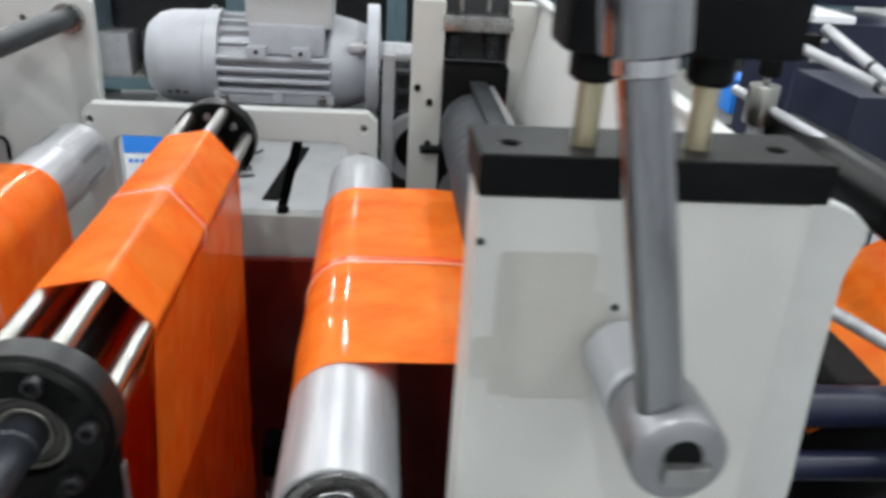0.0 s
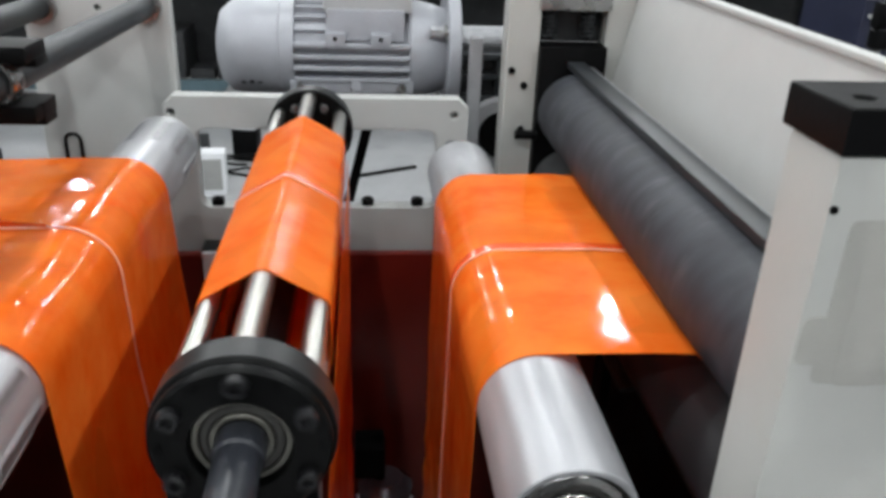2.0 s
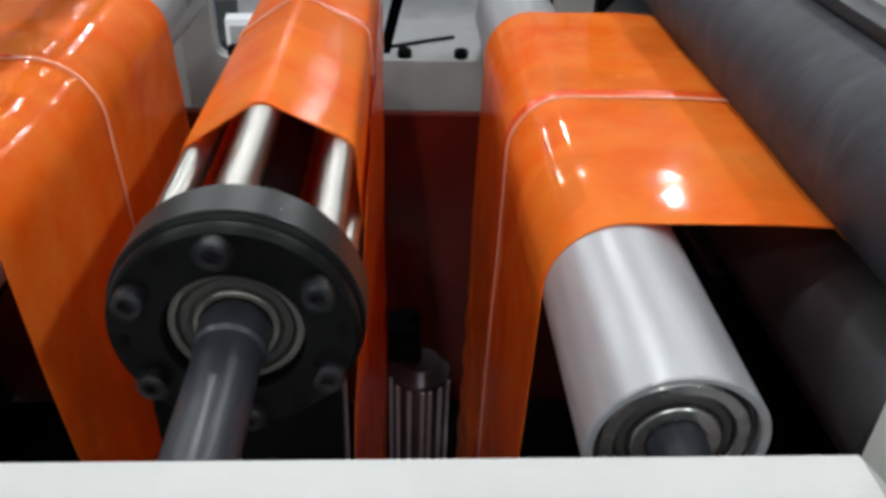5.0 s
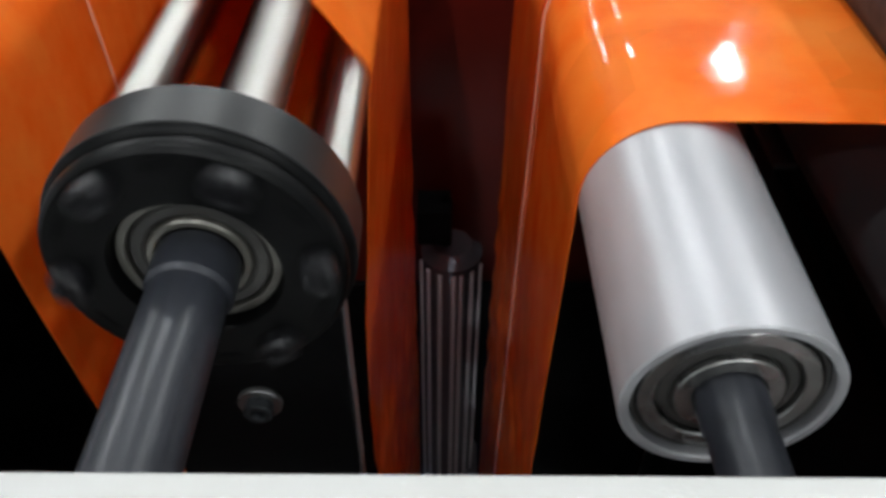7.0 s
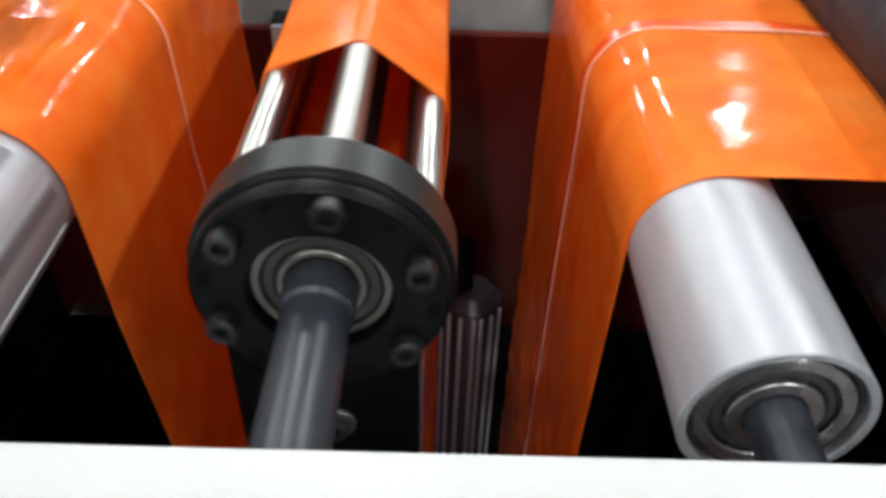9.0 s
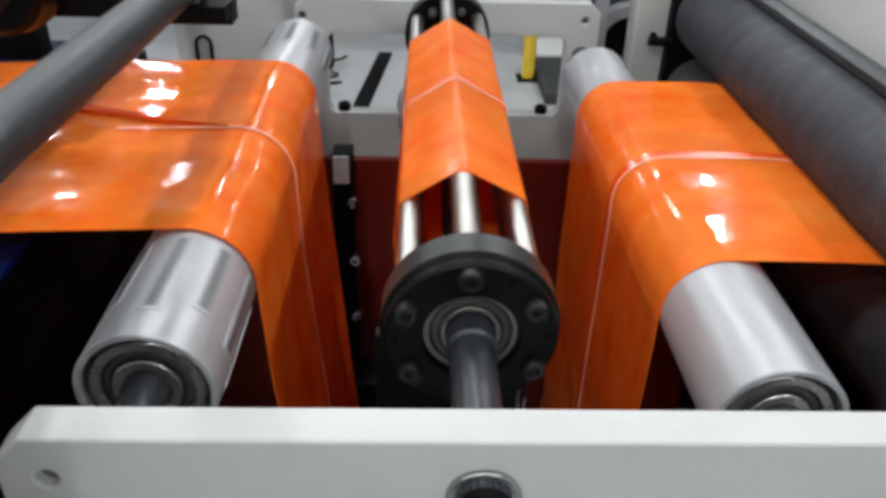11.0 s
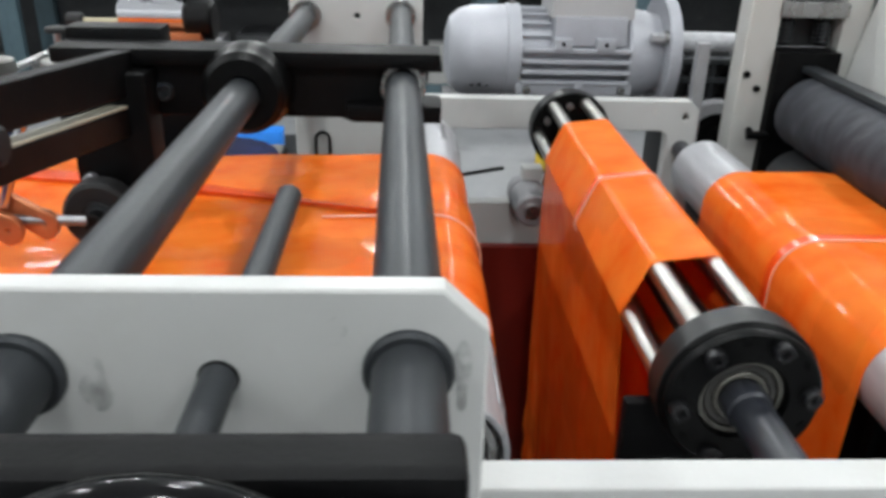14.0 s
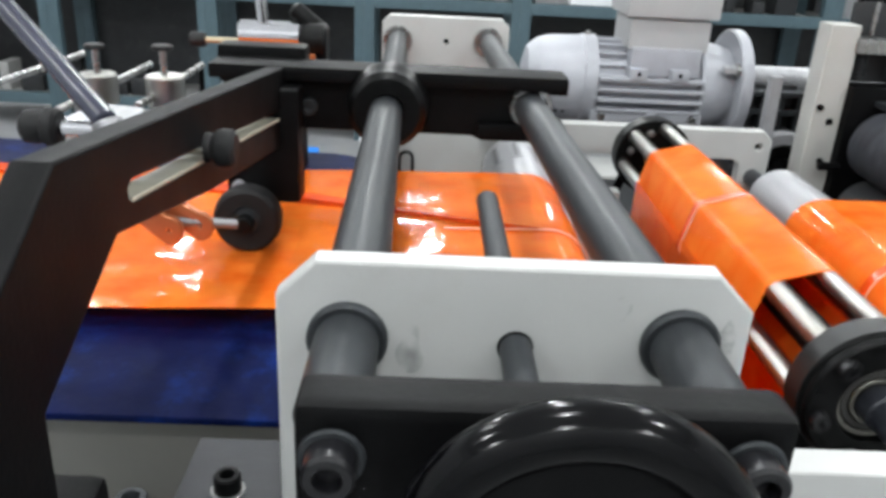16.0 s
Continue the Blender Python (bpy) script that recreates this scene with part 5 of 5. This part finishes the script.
on_floor("steel_strip", "dark perforated steel strip lying on the floor", "strip", -0.335, -0.255, 3.46, 4.36, 0.012, M_BLACK, -5.5)
hanging_strap = thing("hanging_strap", "flat black strap hanging behind the end plate", "strap")
strap = bm_box(-0.0085, 0.0085, 0.9404, 0.9434, -0.45, -0.030, 0.0006, 1)
for v in strap.verts:
    v.co.x += 0.061 + 0.245 * (v.co.z + 0.122)
part("strap", strap, M_BLACK, hanging_strap)
on_floor("thin_rod", "thin black rod lying on the floor", "rod", -0.02, 0.36, 3.86, 3.88, 0.016, M_BLACK, 27.0, 0.003)
on_floor("machine_skid", "dark machine part on the floor", "machine part", -1.02, -0.80, 3.55, 4.25, 0.10, M_DARK, 8.0)
on_floor("wooden_pallet", "worn grey pallet on the floor", "pallet", 0.60, 0.98, 3.55, 4.6, 0.06, M_DARK)
board = on_floor("cream_board", "cream board lying on the pallet", "board", 0.60, 0.95, 4.15, 4.58, 0.02, M_WHITE)
board.matrix_basis = Matrix.Translation((0, 0, 0.0605)) @ board.matrix_basis
post = thing("yellow_post", "yellow painted guard post with a black band", "post", pose(0.555, 3.95, FLOOR_Z))
part("post", bm_rod(0.036, 0, 0.30, "Z", (0, 0, 0), 20, 0.004), M_YELLOW, post)
part("base", bm_box(-0.06, 0.06, -0.06, 0.06, 0, 0.012, 0.002), M_BLACK, post)
conn = thing("white_connector", "white plastic connector box on the floor", "box", pose(-0.705, 3.56, FLOOR_Z, 0, 0, 4))
part("body", bm_box(-0.065, 0.065, -0.05, 0.05, 0, 0.22, 0.006), M_PAPER, conn)
part("recess", bm_box(-0.045, 0.048, -0.054, -0.049, 0.03, 0.19, 0.002), M_SHELF, conn)
conn2 = thing("white_connector", "white plastic connector box on the floor", "box", pose(-0.61, 4.1, FLOOR_Z, 0, 0, -8))
part("body", bm_box(-0.06, 0.06, -0.04, 0.04, 0.18, 0.27, 0.006), M_PAPER, conn2)
part("foot", bm_box(-0.07, 0.07, -0.05, 0.05, 0, 0.18, 0.006), M_BLACK, conn2)
bluebox = thing("blue_white_carton", "blue and white printed carton on the floor", "carton", pose(-0.99, 3.75, FLOOR_Z, 0, 0, 4))
part("carton", bm_box(-0.12, 0.12, -0.06, 0.06, 0, 0.275, 0.004), M_PAPER, bluebox)
part("printed_band", bm_box(-0.1215, 0.1215, -0.0615, 0.0615, 0.155, 0.277, 0.004), M_BLUEPRINT, bluebox)
for k in range(4):
    part("print_bar", bm_box(-0.10 + 0.03 * k, -0.08 + 0.03 * k, -0.0625, -0.0605, 0.105, 0.125, 0.0), M_BLUEPRINT, bluebox)
cables = thing("cable_tangle", "tangle of black cables lying on the floor", "cables")
crng = random.Random(5)
for k in range(9):
    px, py = CAB[0] + crng.uniform(-0.22, 0.1), CAB[1] + crng.uniform(-0.25, 0.25)
    heading = crng.uniform(0, 6.28)
    strand = bmesh.new()
    for s in range(7):
        heading += crng.uniform(-0.7, 0.7)
        qx, qy = px + 0.055 * math.cos(heading), py + 0.055 * math.sin(heading)
        bm_tube((px, py, FLOOR_Z + 0.008 + 0.006 * k), (qx, qy, FLOOR_Z + 0.008 + 0.006 * k), 0.007, 6, strand, 0.0005)
        px, py = qx, qy
    part("cable", strand, M_BLACK, cables)
cart = thing("small_cabinet", "small cream framed cabinet with a dark window", "cabinet", pose(-0.51, 4.9, FLOOR_Z))
part("carcass", bm_box(-0.08, 0.08, 0, 0.3, 0.0, 0.575, 0.006), M_CARD, cart)
part("window", bm_box(-0.06, 0.062, -0.006, -0.0005, 0.25, 0.44, 0.003), M_BLACK, cart)
part("top_rail", bm_box(-0.06, 0.062, -0.008, -0.0005, 0.47, 0.54, 0.003), M_BEIGE, cart)
bench = thing("work_bench", "long dark work bench with a pale edge", "bench")
part("top", bm_box(1.02, 3.6, 1.60, 2.3, -0.25, -0.22, 0.005), M_BEIGE, bench)
part("skirt", bm_box(1.06, 3.55, 1.64, 2.25, -0.42, -0.2505, 0.004), M_DARK, bench)
for bx in (1.0, 2.2, 3.45):
    part("leg", bm_box(bx + 0.07, bx + 0.14, 1.7, 1.77, FLOOR_Z, -0.42, 0.004), M_RACK, bench)
crate = thing("blue_crate", "small bright blue plastic crate on the bench", "crate")
part("shell", bm_box(1.155, 1.230, 1.70, 1.80, -0.2195, -0.135, 0.004), M_BLUEPRINT, crate)
part("rim", bm_box(1.151, 1.234, 1.696, 1.804, -0.1348, -0.125, 0.003), M_BLUEPRINT, crate)
can = thing("brass_can", "small brass coloured can on the bench", "can")
part("can", bm_rod(0.011, -0.2195, -0.135, "Z", (1.265, 1.66, 0), 24, 0.002), M_BRASS, can)
part("lid", bm_rod(0.012, -0.1345, -0.127, "Z", (1.265, 1.66, 0), 24, 0.002), M_CARD, can)


# ---- movement ----
# turn of the slatted roller, in degrees; the film is drawn on in pulses 0.82 s apart
TURN = [(0, 19.3), (0.5, -155.9), (1, -444.5), (1.5, -725.5), (2, -899.6), (2.5, -1195.1), (3, -1380.0), (3.5, -1626.2), (4, -1947.0), (4.5, -2099.9), (5, -2403.5), (7.5, -3636.9), (8, -3893.7), (8.5, -4065.0), (9, -4371.8), (11.5, -5594.7), (12, -5789.2), (12.5, -6046.4), (13, -6357.8), (13.5, -6517.7), (14, -6816.7), (14.5, -7055.9), (15, -7276.1), (15.5, -7572.3), (16, -7725.3)]


def pulse(t):
    ph = ((t - 3.02 + 0.41) % 0.82) - 0.41
    return 280.0 + 800.0 * math.exp(-(ph / 0.12) ** 2)


def turn_rows():
    rows = [TURN[0]]
    for (ta, a), (tb, b) in zip(TURN, TURN[1:]):
        n = round((tb - ta) * 30)
        sums = [0.0]
        for i in range(n):
            sums.append(sums[-1] + sum(pulse(ta + (i + (j + 0.5) / 4) / 30) for j in range(4)))
        rows += [(ta + i / 30, a + (b - a) * sums[i] / sums[-1]) for i in range(1, n + 1)]
    return rows


def motions():
    rows = turn_rows()
    walk(slat_roller, [(t, pose(0, 0, 0, 0, a, 0)) for t, a in rows])
    walk(film_wrap, [(t, pose(0, 0, 0, 0, a, 0)) for t, a in rows])
    k = 0.0476 / RF
    for ob, x, z in ((right_roller, RIGHT_X, RIGHT_Z), (left_roller, LEFT_X, LEFT_Z)):
        walk(ob, [(t, pose(x, 0, z, 0, a * k, 0)) for t, a in rows])
    walk(upper_nip, [(t, pose(0.327, 0, 0.0158, 0, -a, 0)) for t, a in rows])
    walk(press_wheel, [(t, pose(-0.4525, 0.222, 0.0282, 0, -a * 0.0476 / 0.0296, 0)) for t, a in rows])
    walk(lower_nip, [(t, pose(0.327, 0, -0.0800, 0, a, 0)) for t, a in rows])


motions()
